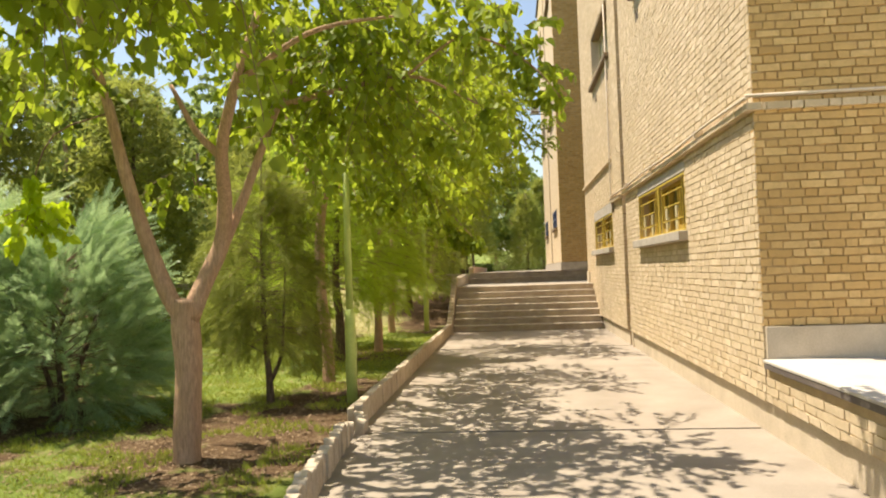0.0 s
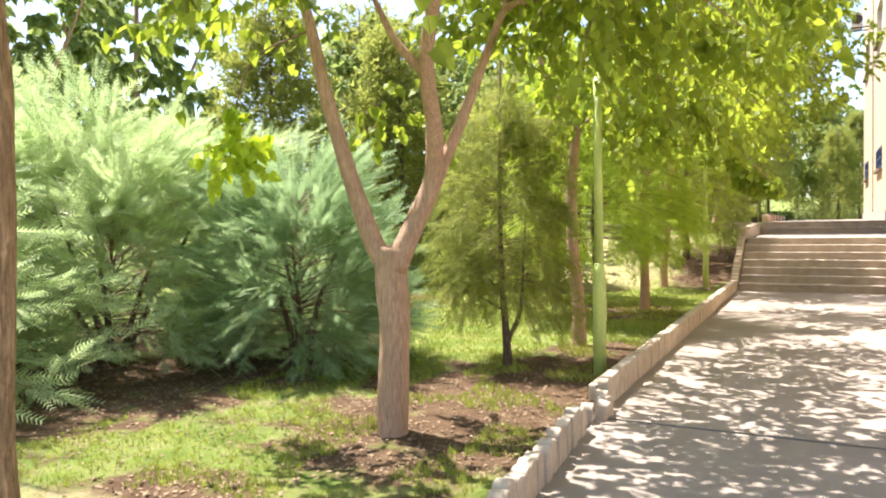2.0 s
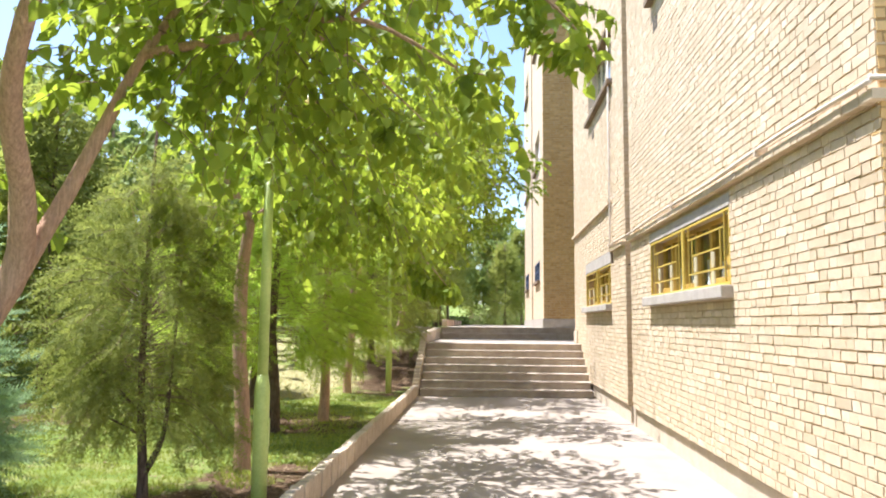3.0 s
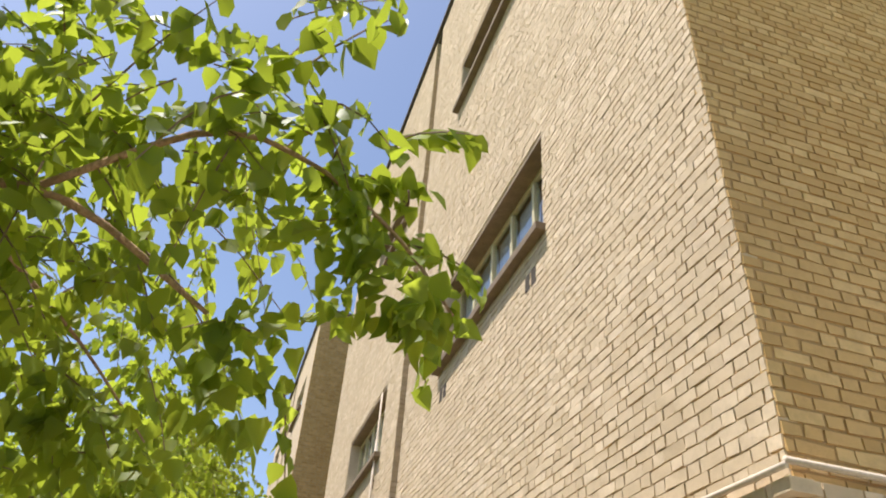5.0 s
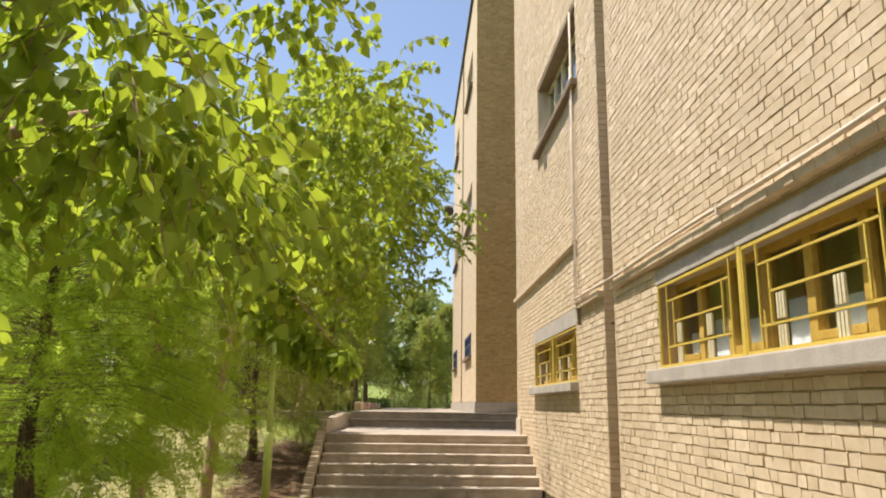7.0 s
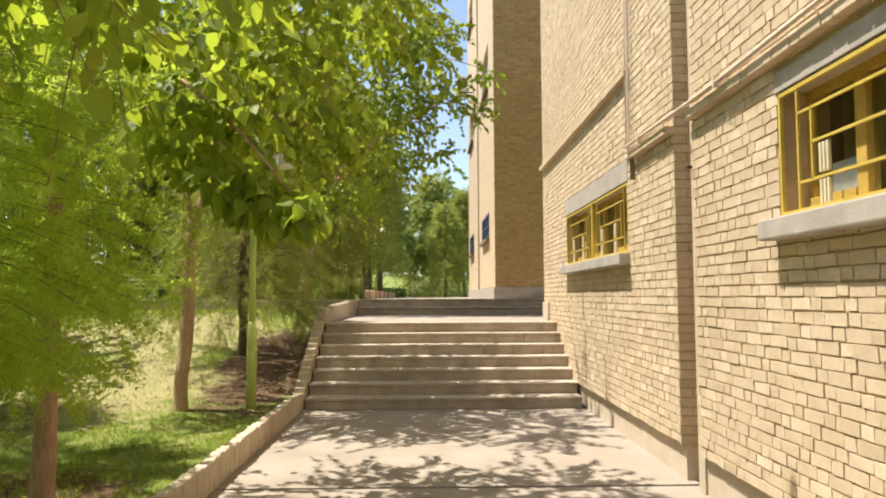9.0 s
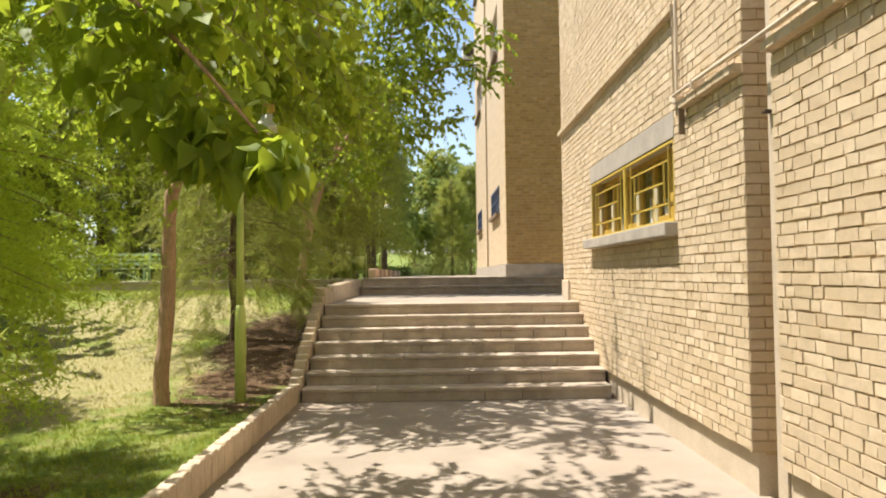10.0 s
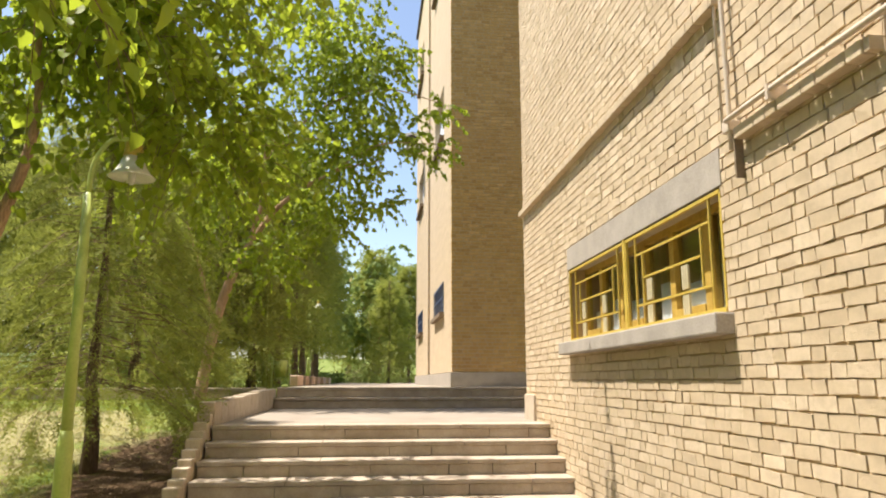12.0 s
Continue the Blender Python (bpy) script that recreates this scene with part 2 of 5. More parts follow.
def part(name, bm, material, parent=None, label="", smooth=False):
    me = bpy.data.meshes.new(name)
    bm.normal_update()
    bm.to_mesh(me)
    bm.free()
    me.materials.append(material)
    if smooth:
        me.polygons.foreach_set("use_smooth", [True] * len(me.polygons))
    return link(name, me, parent, label)


def thing(name, at, label, category, group="", kind=""):
    ob = new(name)
    ob.matrix_basis = Matrix.Translation(at)
    ob.empty_display_size = 0.2
    return tagged(ob, label, category, group, kind)


def box(bm, x0, x1, y0, y1, z0, z1, bevel=0.0):
    vs = [bm.verts.new((x, y, z)) for x in (x0, x1) for y in (y0, y1) for z in (z0, z1)]
    fs = [bm.faces.new([vs[i] for i in f]) for f in ((0, 1, 3, 2), (4, 6, 7, 5), (0, 4, 5, 1), (2, 3, 7, 6), (0, 2, 6, 4), (1, 5, 7, 3))]
    if bevel:
        es = list({e for f in fs for e in f.edges})
        bmesh.ops.bevel(bm, geom=es, offset=bevel, segments=2, affect="EDGES", profile=0.6)
    return bm


def block(x0, x1, y0, y1, z0, z1, bevel=0.0):
    return box(bmesh.new(), x0, x1, y0, y1, z0, z1, bevel)


def tube(points, radii, sides=8, wobble=0.0, caps=False):
    """Points and quads of a tapered, closed tube."""
    pts = [Vector(p) for p in points]
    verts, faces = [], []
    side = Vector((1, 0.13, 0.07))
    for i, p in enumerate(pts):
        d = (pts[min(i + 1, len(pts) - 1)] - pts[max(i - 1, 0)]).normalized()
        a = (side - d * side.dot(d))
        a = a.normalized() if a.length > 1e-4 else d.orthogonal().normalized()
        b = d.cross(a)
        side = a
        for j in range(sides):
            w = 2 * math.pi * j / sides
            r = radii[i] * (1 + wobble * (noise.noise((p.x * 7 + math.cos(w) * 1.6, p.y * 7 + math.sin(w) * 1.6, p.z * 2.2))))
            verts.append(p + (a * math.cos(w) + b * math.sin(w)) * r)
    for i in range(len(pts) - 1):
        for j in range(sides):
            k = (j + 1) % sides
            faces.append((i * sides + j, i * sides + k, (i + 1) * sides + k, (i + 1) * sides + j))
    if not caps:
        return verts, faces
    n = len(verts)
    verts += [pts[0], pts[-1]]
    e = (len(pts) - 1) * sides
    for j in range(sides):
        k = (j + 1) % sides
        faces.append((n, k, j, n))
        faces.append((n + 1, e + j, e + k, n + 1))
    return verts, faces


def tube_part(name, points, radii, material, parent=None, sides=8, wobble=0.0, label=""):
    v, f = tube(points, radii, sides, wobble, True)
    bm = bmesh.new()
    vs = [bm.verts.new(p) for p in v]
    for q in f:
        bm.faces.new([vs[i] for i in (q[:3] if q[0] == q[3] else q)])
    return part(name, bm, material, parent, label, smooth=True)


def smooth_line(points, n):
    """A rounded line through points, of n points."""
    p = np.array(points, dtype=float)
    t = np.linspace(0, len(p) - 1, n)
    q = np.vstack([2 * p[0] - p[1], p, 2 * p[-1] - p[-2]])
    out = []
    for x in t:
        i = min(int(x), len(p) - 2)
        f = x - i
        a, b, c, d = q[i], q[i + 1], q[i + 2], q[i + 3]
        out.append(0.5 * (2 * b + (c - a) * f + (2 * a - 5 * b + 4 * c - d) * f * f + (3 * b - a - 3 * c + d) * f ** 3))
    return [tuple(v) for v in out]


def lathe(profile, sides=20):
    """A turned shape: profile of (radius, height)."""
    bm = bmesh.new()
    rings = [[bm.verts.new((r * math.cos(2 * math.pi * j / sides), r * math.sin(2 * math.pi * j / sides), z)) for j in range(sides)] for r, z in profile]
    for a, b in zip(rings, rings[1:]):
        for j in range(sides):
            k = (j + 1) % sides
            bm.faces.new((a[j], a[k], b[k], b[j]))
    bm.faces.new(rings[0][::-1])
    bm.faces.new(rings[-1])
    return bm


# ---- bricks ----
COURSE, BED, PERP, LONG, SHORT = 0.0752, 0.0110, 0.0092, 0.2003, 0.0983


def brick_cells(u0, u1, z0, z1, holes=(), trim=0.0):
    """The bricks of a wall, headers between stretchers in every course: (u0, u1, z0, z1) of each; trim widens the joints."""
    out = []
    for row in range(int((z1 - z0) / COURSE)):
        a, b = z0 + row * COURSE, z0 + (row + 1) * COURSE - BED
        cuts = [(h[0], h[1]) for h in holes if h[2] < b - 0.01 and h[3] > a + 0.01]
        u = u0 - (0.1035 if row % 2 else 0.0518) + 0.012 * ((row * 7) % 3 - 1)
        short = not row % 2
        while u < u1:
            w = SHORT if short else LONG
            spans = [(max(u, u0), min(u + w, u1))]
            for c, d in cuts:
                spans = [s for p, q in spans for s in ((p, min(q, c)), (max(p, d), q)) if s[1] - s[0] > 0.02]
            out += [(p + trim, q - trim, a + trim, b - trim) for p, q in spans if q - p > 0.02]
            u += w + PERP
            short = (not short) if RNG.random() > 0.04 else short
    return out


BRICK_FACES = np.array([(0, 1, 2, 3), (0, 4, 5, 1), (1, 5, 6, 2), (2, 6, 7, 3), (3, 7, 4, 0)])


def brick_verts(cells, place, depth=0.1):
    """Eight uneven corners for each brick. place(u, out, z) gives the world's x, y, z."""
    c = np.array(cells)
    n = len(c)
    jit = RNG.normal(0, 0.0028, (n, 4, 2))
    proud = RNG.normal(0, 0.0013, (n, 1)) + RNG.normal(0, 0.0011, (n, 4))
    u = np.stack([c[:, 0], c[:, 1], c[:, 1], c[:, 0]], 1) + jit[..., 0]
    z = np.stack([c[:, 2], c[:, 2], c[:, 3], c[:, 3]], 1) + jit[..., 1]
    front = np.stack(place(u, proud, z), -1)
    back = np.stack(place(u, np.full_like(u, -depth), z), -1)
    return np.concatenate([front, back], 1).reshape(-1, 3)


def brick_mesh(name, cells, place, parent, material):
    v = brick_verts(cells, place)
    f = (BRICK_FACES[None] + 8 * np.arange(len(cells))[:, None, None]).reshape(-1, 4)
    ob = link(name, mesh_of(name, v, f, material), parent)
    ob["kind"] = "stuff"
    return ob


def holed(bm, u0, u1, z0, z1, holes, put):
    """Fills a wall with boxes, leaving the holes out. put(u0, u1, z0, z1) adds one box."""
    us = sorted({u0, u1, *[v for h in holes for v in h[:2] if u0 < v < u1]})
    zs = sorted({z0, z1, *[v for h in holes for v in h[2:] if z0 < v < z1]})
    for a, b in zip(us, us[1:]):
        for c, d in zip(zs, zs[1:]):
            mu, mz = (a + b) / 2, (c + d) / 2
            if not any(h[0] < mu < h[1] and h[2] < mz < h[3] for h in holes):
                put(bm, a, b, c, d)
    return bm


# ---- foliage tools ----
def frames_of(direction, spin):
    """Turns that lay a leaf's length along each direction."""
    d = direction / np.linalg.norm(direction, axis=1, keepdims=True)
    r = RNG.normal(0, 1, d.shape) * spin + np.array([0, 0, 1.0])
    x = np.cross(d, r)
    x /= np.linalg.norm(x, axis=1, keepdims=True) + 1e-6
    z = np.cross(x, d)
    return np.stack([x, d, z], 2)


def scatter(shape, origins, turns, sizes):
    v, f = shape
    pts = np.einsum("nij,vj->nvi", turns, v) * sizes[:, None, None] + origins[:, None, :]
    faces = (f[None] + len(v) * np.arange(len(origins))[:, None, None]).reshape(-1, f.shape[1])
    return pts.reshape(-1, 3), faces


HEART = (np.array([(0, 0, 0), (-0.36, 0.02, 0.06), (-0.46, 0.36, 0.10), (-0.24, 0.74, 0.03), (0, 1.05, -0.16), (0.24, 0.74, 0.03),
                   (0.46, 0.36, 0.10), (0.36, 0.02, 0.06), (0, 0.45, -0.03)], dtype=float),
         np.array([(8, 0, 1), (8, 1, 2), (8, 2, 3), (8, 3, 4), (8, 4, 5), (8, 5, 6), (8, 6, 7), (8, 7, 0)]))
HEARTSIX = (np.array([(0, 0, 0), (-0.42, 0.1, 0.08), (-0.38, 0.52, 0.07), (0, 1.05, -0.14), (0.38, 0.52, 0.07), (0.42, 0.1, 0.08), (0, 0.42, -0.03)], dtype=float),
            np.array([(6, 0, 1), (6, 1, 2), (6, 2, 3), (6, 3, 4), (6, 4, 5), (6, 5, 0)]))
OVAL = (np.array([(0, 0, 0), (-0.3, 0.4, 0.06), (0, 1, -0.1), (0.3, 0.4, 0.06)], dtype=float), np.array([(0, 1, 2), (0, 2, 3)]))


def plume(pairs=6, spread=0.42, wide=0.05):
    """A feathery spray: a stem with pairs of narrow leaflets."""
    v, f = [(-0.012, 0, 0), (0.012, 0, 0), (0, 1.0, 0.02)], [(0, 1, 2)]
    for i in range(pairs):
        t = 0.12 + 0.78 * i / (pairs - 1)
        ln = spread * (1.0 - 0.62 * t)
        for s in (-1, 1):
            k = len(v)
            v += [(0, t - wide, 0), (0, t + wide, 0), (s * ln * 0.72, t + ln * 0.75, 0.07 * ((i * 3 + s) % 3 - 1))]
            f.append((k, k + 1, k + 2))
    return np.array(v, dtype=float), np.array(f)


PLUME = plume()
SPRAY = plume(7, 0.34, 0.034)
FINE = plume(3, 0.5, 0.058)


def unit(v):
    return v / (np.linalg.norm(v, axis=-1, keepdims=True) + 1e-9)


def leafy(name, blobs, parent, material, shape=HEARTSIX, size=(0.066, 0.11), twig_leaves=13, label=""):
    """Leaves on drooping twigs, inside oval clumps (centre, radii, number of leaves)."""
    org, way, tubes_v, tubes_f, base = [], [], [], [], 0
    for c, r, count in blobs:
        c, r = np.array(c, float), np.array(r, float)
        for _ in range(max(1, (count * 4 // 3 if shape is HEARTSIX else count) // twig_leaves)):
            d = unit(RNG.normal(0, 1, 3))
            p0 = c + d * r * RNG.uniform(0.25, 0.95)
            out = unit(d * np.array([1, 1, 0.35]) + RNG.normal(0, 0.35, 3))
            ln = RNG.uniform(0.3, 0.62) * min(1.0, 0.3 + r.max() * 1.3)
            ts = np.linspace(0, 1, twig_leaves)[:, None]
            line = p0 + out * ts * ln + np.array([0, 0, -1.0]) * (ts ** 2) * ln * RNG.uniform(0.2, 0.75)
            org.append(line + RNG.normal(0, 0.012, line.shape))
            side = unit(RNG.normal(0, 1, line.shape))
            way.append(unit(out * 0.35 + side * 0.75 + np.array([0, 0, -0.85])))
            stem = [tuple(q) for q in line[::max(4, twig_leaves // 4)]]
            v, f = tube(stem, np.linspace(0.005, 0.002, len(stem)), 3)
            tubes_v += [tuple(q) for q in v]
            tubes_f += [tuple(i + base for i in q) for q in f]
            base += len(v)
    org, way = np.concatenate(org), np.concatenate(way)
    v, f = scatter(shape, org, frames_of(way, 0.8), RNG.uniform(size[0], size[1], len(org)))
    crown = link(name, mesh_of(name, v, f, material), parent, label)
    link("brushwood", mesh_of("brushwood", tubes_v, tubes_f, TWIG), parent)["kind"] = "stuff"
    crown["kind"] = "stuff"
    return crown


def feathery(name, parent, material, axis, envelope, branches, sprays, size, rise=0.35, droop=0.0, shape=PLUME, first=0.25, label="", stick=0.012):
    """Branches from an axis (x, y, z0, z1) out to envelope(height 0..1) = radius, with sprays along them."""
    x0, y0, z0, z1 = axis
    org, way, tv, tf, base = [], [], [], [], 0
    for _ in range(branches):
        h = RNG.uniform(0, 1) ** 0.85
        w = RNG.uniform(0, 2 * math.pi)
        reach = envelope(h) * RNG.uniform(0.72, 1.12)
        start = np.array([x0, y0, z0 + (z1 - z0) * h * 0.92])
        out = np.array([math.cos(w), math.sin(w), 0.0])
        lift = rise * reach * RNG.uniform(0.5, 1.35) * (0.2 + 0.8 * min(1.0, h * 2.2))
        ts = np.linspace(first, 1, max(2, sprays // branches))[:, None] ** 0.8
        line = start + out * ts * reach + np.array([0, 0, 1.0]) * (ts * lift - droop * reach * ts ** 2)
        side = RNG.normal(0, 1, line.shape)
        org.append(line + side * 0.06 * reach * np.minimum(1.0, 0.5 + ts))
        way.append(unit(out * 0.75 + unit(side) * 0.7 + np.array([0, 0, 1.0]) * (rise - droop * 1.4 * ts)))
        v, f = tube([tuple(start), *[tuple(q) for q in line[::3]], tuple(line[-1])], np.linspace(stick, 0.002, 2 + len(line[::3])), 3)
        tv += [tuple(q) for q in v]
        tf += [tuple(i + base for i in q) for q in f]
        base += len(v)
    org, way = np.concatenate(org), np.concatenate(way)
    v, f = scatter(shape, org, frames_of(way, 1.2), RNG.uniform(size[0], size[1], len(org)))
    crown = link(name, mesh_of(name, v, f, material), parent, label)
    link("brushwood", mesh_of("brushwood", tv, tf, TWIG), parent)["kind"] = "stuff"
    crown["kind"] = "stuff"
    return crown


def tufted(name, parent, material, axis, envelope, branches, tufts, per_tuft, size, rise=0.4, droop=0.0, lengths=(0.2, 0.45), stick=0.012, label="", low=1.0, first=0.42, loose=0.55, spread=0.12, shape=None):
    """Like feathery(), but the sprays sit on side plumes along each branch, which gives soft tufts."""
    x0, y0, z0, z1 = axis
    org, way, tv, tf, base = [], [], [], [], 0
    up = np.array([0, 0, 1.0])
    for _ in range(branches):
        h = RNG.uniform(0, 1) ** low
        w = RNG.uniform(0, 2 * math.pi)
        reach = envelope(h) * RNG.uniform(0.65, 1.15)
        start = np.array([x0, y0, z0 + (z1 - z0) * h * 0.92])
        out = np.array([math.cos(w), math.sin(w), 0.0])
        lift = rise * reach * RNG.uniform(0.4, 1.4) * (0.2 + 0.8 * min(1.0, h * 2.2))
        ts = np.linspace(first, 1, tufts)[:, None] ** 0.8
        line = start + out * ts * reach + up * (ts * lift - droop * reach * ts ** 2)
        ahead = unit(out * reach + up * (lift - 2 * droop * reach * ts))
        plume_way = unit(ahead * 0.9 + RNG.normal(0, loose, line.shape) + up * (0.25 - 0.5 * droop))
        ln = RNG.uniform(lengths[0], lengths[1], (tufts, 1)) * (1.15 - 0.5 * ts)
        for k in range(per_tuft):
            q = (k + RNG.uniform(0, 0.8, (tufts, 1))) / per_tuft
            side = unit(RNG.normal(0, 1, line.shape))
            org.append(line + plume_way * q * ln + side * spread * ln * (1 - 0.6 * q) - up * droop * 0.3 * ln * q ** 2)
            way.append(unit(plume_way + side * (0.2 + 0.65 * loose) * (1.1 - q) - up * droop * 0.6 * q))
        v, f = tube([tuple(start), *[tuple(q) for q in line[::3]], tuple(line[-1])], np.linspace(stick, 0.002, 2 + len(line[::3])), 3)
        tv += [tuple(q) for q in v]
        tf += [tuple(i + base for i in q) for q in f]
        base += len(v)
    org, way = np.concatenate(org), np.concatenate(way)
    v, f = scatter(shape or FINE, org, frames_of(way, 1.2), RNG.uniform(size[0], size[1], len(org)))
    crown = link(name, mesh_of(name, v, f, material), parent, label)
    crown["kind"] = "stuff"
    link("brushwood", mesh_of("brushwood", tv, tf, TWIG), parent)["kind"] = "stuff"
    return crown


LEAVES = []


def single_leaves(parent, blobs, size=(0.08, 0.125)):
    """Leaves of the nearest hanging sprigs, each an object of its own on one of three shared meshes."""
    if not LEAVES:
        for k in range(3):
            v = HEART[0] * np.array([1.0 - 0.1 * k, 1.0, 1.0 + 0.5 * k])
            LEAVES.append(mesh_of("leaf", v, HEART[1], LEAF))
    for c, r, count in blobs:
        for k in range(count):
            d = unit(RNG.normal(0, 1, 3))
            at = np.array(c) + d * np.array(r) * RNG.uniform(0.4, 1.0)
            turn = frames_of(unit(d * 0.5 + np.array([0, 0, -0.9]) + RNG.normal(0, 0.45, 3))[None], 0.8)[0]
            o = link("leaf", LEAVES[k % 3], parent)
            o.matrix_basis = Matrix.LocRotScale(Vector(at), Matrix(turn.tolist()).to_quaternion(), Vector([RNG.uniform(size[0], size[1])] * 3))

# ---- ground, path, steps ----
LEVEL, UPPER = -0.07, 1.38


def ease(v, a, b):
    t = min(1.0, max(0.0, (v - a) / (b - a)))
    return t * t * (3 - 2 * t)


def ground_height(x, y):
    left = 0.02 * noise.noise((x * 0.7, y * 0.7, 0)) - 0.015
    if y > 25.9:
        left = 1.31
    else:
        left += 1.17 * ease(y, 17.4, 25.4)
    left += 0.35 * ease(-x, 6.0, 14.0) * (1 - ease(y, 17, 25))
    right = -0.3 if y < 25.7 else 1.1
    h = right if x > -1.72 else left
    return h + 0.055 * max(0.0, min(y, 130.0) - 57.0)


def build_ground():
    xs = sorted({*np.linspace(-14, -1.75, 72), -1.71, *np.linspace(-1, 8, 8), -600.0, -150.0, -60.0, -30.0, -20.0, 20.0, 60.0, 150.0, 600.0})
    ys = sorted({*np.linspace(-4, 27, 114), 25.89, 25.91, 25.65, 25.75, *np.linspace(29, 70, 16), 90.0, -600.0, -150.0, -40.0, -12.0, 120.0, 250.0, 600.0})
    v = [(x, y, ground_height(x, y)) for y in ys for x in xs]
    n = len(xs)
    f = [(j * n + i, j * n + i + 1, (j + 1) * n + i + 1, (j + 1) * n + i) for j in range(len(ys) - 1) for i in range(n - 1)]
    ob = link("ground", mesh_of("ground", v, f, GROUND))
    ob.data.polygons.foreach_set("use_smooth", [True] * len(ob.data.polygons))
    return tagged(ob, "sunlit green lawn with bare brown soil under the trees", "lawn", kind="structure")


build_ground()


def kerb_x(y):
    return -1.70 if y > 7.4 else -1.70 + (7.4 - y) * 0.085


# concrete path in three bays with open joints
path = thing("path", (0, 0, LEVEL), "pale worn concrete footpath beside the brick wall", "path", kind="structure")
for a, b in ((-12.0, 0.2), (0.2, 7.345), (7.38, 14.575), (14.61, 18.54)):
    bm = bmesh.new()
    rows = [a + 0.004, *[v for v in (3.0, 5.5) if a < v < b], b - 0.008]
    lo = [[bm.verts.new((x, y, z)) for x, z in ((kerb_x(y) - 0.02, -0.2), (kerb_x(y) - 0.02, 0.0), (2.16, 0.0), (2.16, -0.2))] for y in rows]
    for p, q in zip(lo, lo[1:]):
        for i in range(3):
            bm.faces.new((p[i], p[i + 1], q[i + 1], q[i]))
    bm.faces.new(lo[0][::-1])
    bm.faces.new(lo[-1])
    part("path_slab", bm, PAVING, path)
part("joint_filler", block(-1.69, 2.15, 0.1, 18.5, -0.19, -0.014), RUST, path)

# two flights of stone steps
RISE, GOING = 0.1555, 0.311
steps = thing("steps", (0, 18.54, LEVEL), "worn stone outdoor steps leading to a terrace", "steps", kind="structure")
rnd = random.Random(3)


def step(y, z, depth, rise, x1=2.04):
    """One step: a row of riser stones under a slightly overhanging tread."""
    s = part("step", block(-1.68, x1 + 0.005, y - 18.54 + 0.02, y - 18.54 + depth + 0.3, z - LEVEL - rise - 0.02, z - LEVEL - 0.046), STEP, steps)
    x = -1.675
    while x < x1 - 0.01:
        w = min(rnd.choice((0.45, 0.62, 0.8, 0.95)), x1 - x)
        if x1 - x - w < 0.15:
            w = x1 - x
        part("riser_stone", block(x + 0.003, x + w - 0.003, y - 18.54 - 0.004 * rnd.random(), y - 18.54 + 0.05, z - LEVEL - rise, z - LEVEL - 0.045, 0.006), STEP, s)
        x += w
    x = -1.68
    while x < x1:
        w = min(rnd.choice((0.9, 1.2, 1.5)), x1 + 0.005 - x)
        if x1 + 0.005 - x - w < 0.3:
            w = x1 + 0.005 - x
        part("tread", block(x + 0.002, x + w - 0.002, y - 18.54 - 0.022 - 0.006 * rnd.random(), y - 18.54 + depth + 0.02, z - LEVEL - 0.042, z - LEVEL + 0.003 * rnd.random(), 0.008), STEP, s)
        x += w


for i in range(7):
    step(18.54 + i * GOING, LEVEL + (i + 1) * RISE, GOING if i < 6 else 0.32, RISE)
part("landing", block(-1.68, 2.045, 20.406 + 0.34 - 18.54, 25.5 - 18.54, 0.7, 1.084), PAVING, steps)
for i in range(2):
    step(25.4 + i * 0.34, 1.0185 + (i + 1) * 0.18, 0.34 if i == 0 else 0.35, 0.18, 3.2)
terrace = part("terrace", block(-1.62, 3.4, 26.11, 56, UPPER - 0.2, UPPER - 0.004), PAVING)
tagged(terrace, "pale paved terrace path at the head of the steps", "path", kind="structure")

tagged(part("side_landing", block(2.05, 3.4, 21.62, 25.38, 0.5, 1.012), PAVING), "paved strip of landing behind the end of the brick wall", "path", kind="structure")

# ---- the brick building ----
FACE, TOP = 2.04, 15.2
W1, W2 = (9.66, 12.93, 1.88, 2.63), (16.13, 19.43, 1.88, 2.63)
U1, U2 = (9.4, 12.55, 5.97, 7.19), (15.75, 18.78, 5.97, 7.19)
V1, V2 = (9.4, 12.55, 10.8, 11.9), (15.75, 18.5, 10.8, 11.9)
OPENINGS = (W1, W2, U1, U2, V1, V2)
LINTELS = ((W1[0] - 0.02, W1[1] + 0.02, 2.63, 2.745), (W2[0] - 0.02, W2[1] + 0.03, 2.63, 2.85))


def facing_west(u, out, z):
    return FACE - out, u, z


def facing_south(y):
    return lambda u, out, z: (u, y - out, z)


def wall_of(name, label, spans, z0, z1, holes, place, backing):
    w = thing(name, (0, 0, 0), label, "wall", kind="structure")
    bm = bmesh.new()
    for a, b in spans:
        holed(bm, a, b, z0, z1, [h for h in holes if a < h[0] < b], backing)
    part("backing", bm, MORTAR, w)
    return w


def back_west(bm, a, b, c, d):
    box(bm, FACE + 0.0115, FACE + 0.32, a, b, c, d)


wall_west = wall_of("wall_west", "sunlit tan brick wall of a three-storey building", ((7.05, 14.3), (14.72, 21.6)), 0.225, TOP, OPENINGS, facing_west, back_west)
cells_w = [c for a, b in ((7.051, 14.3), (14.72, 21.6)) for c in brick_cells(a, b, 0.231, TOP, OPENINGS + LINTELS)]

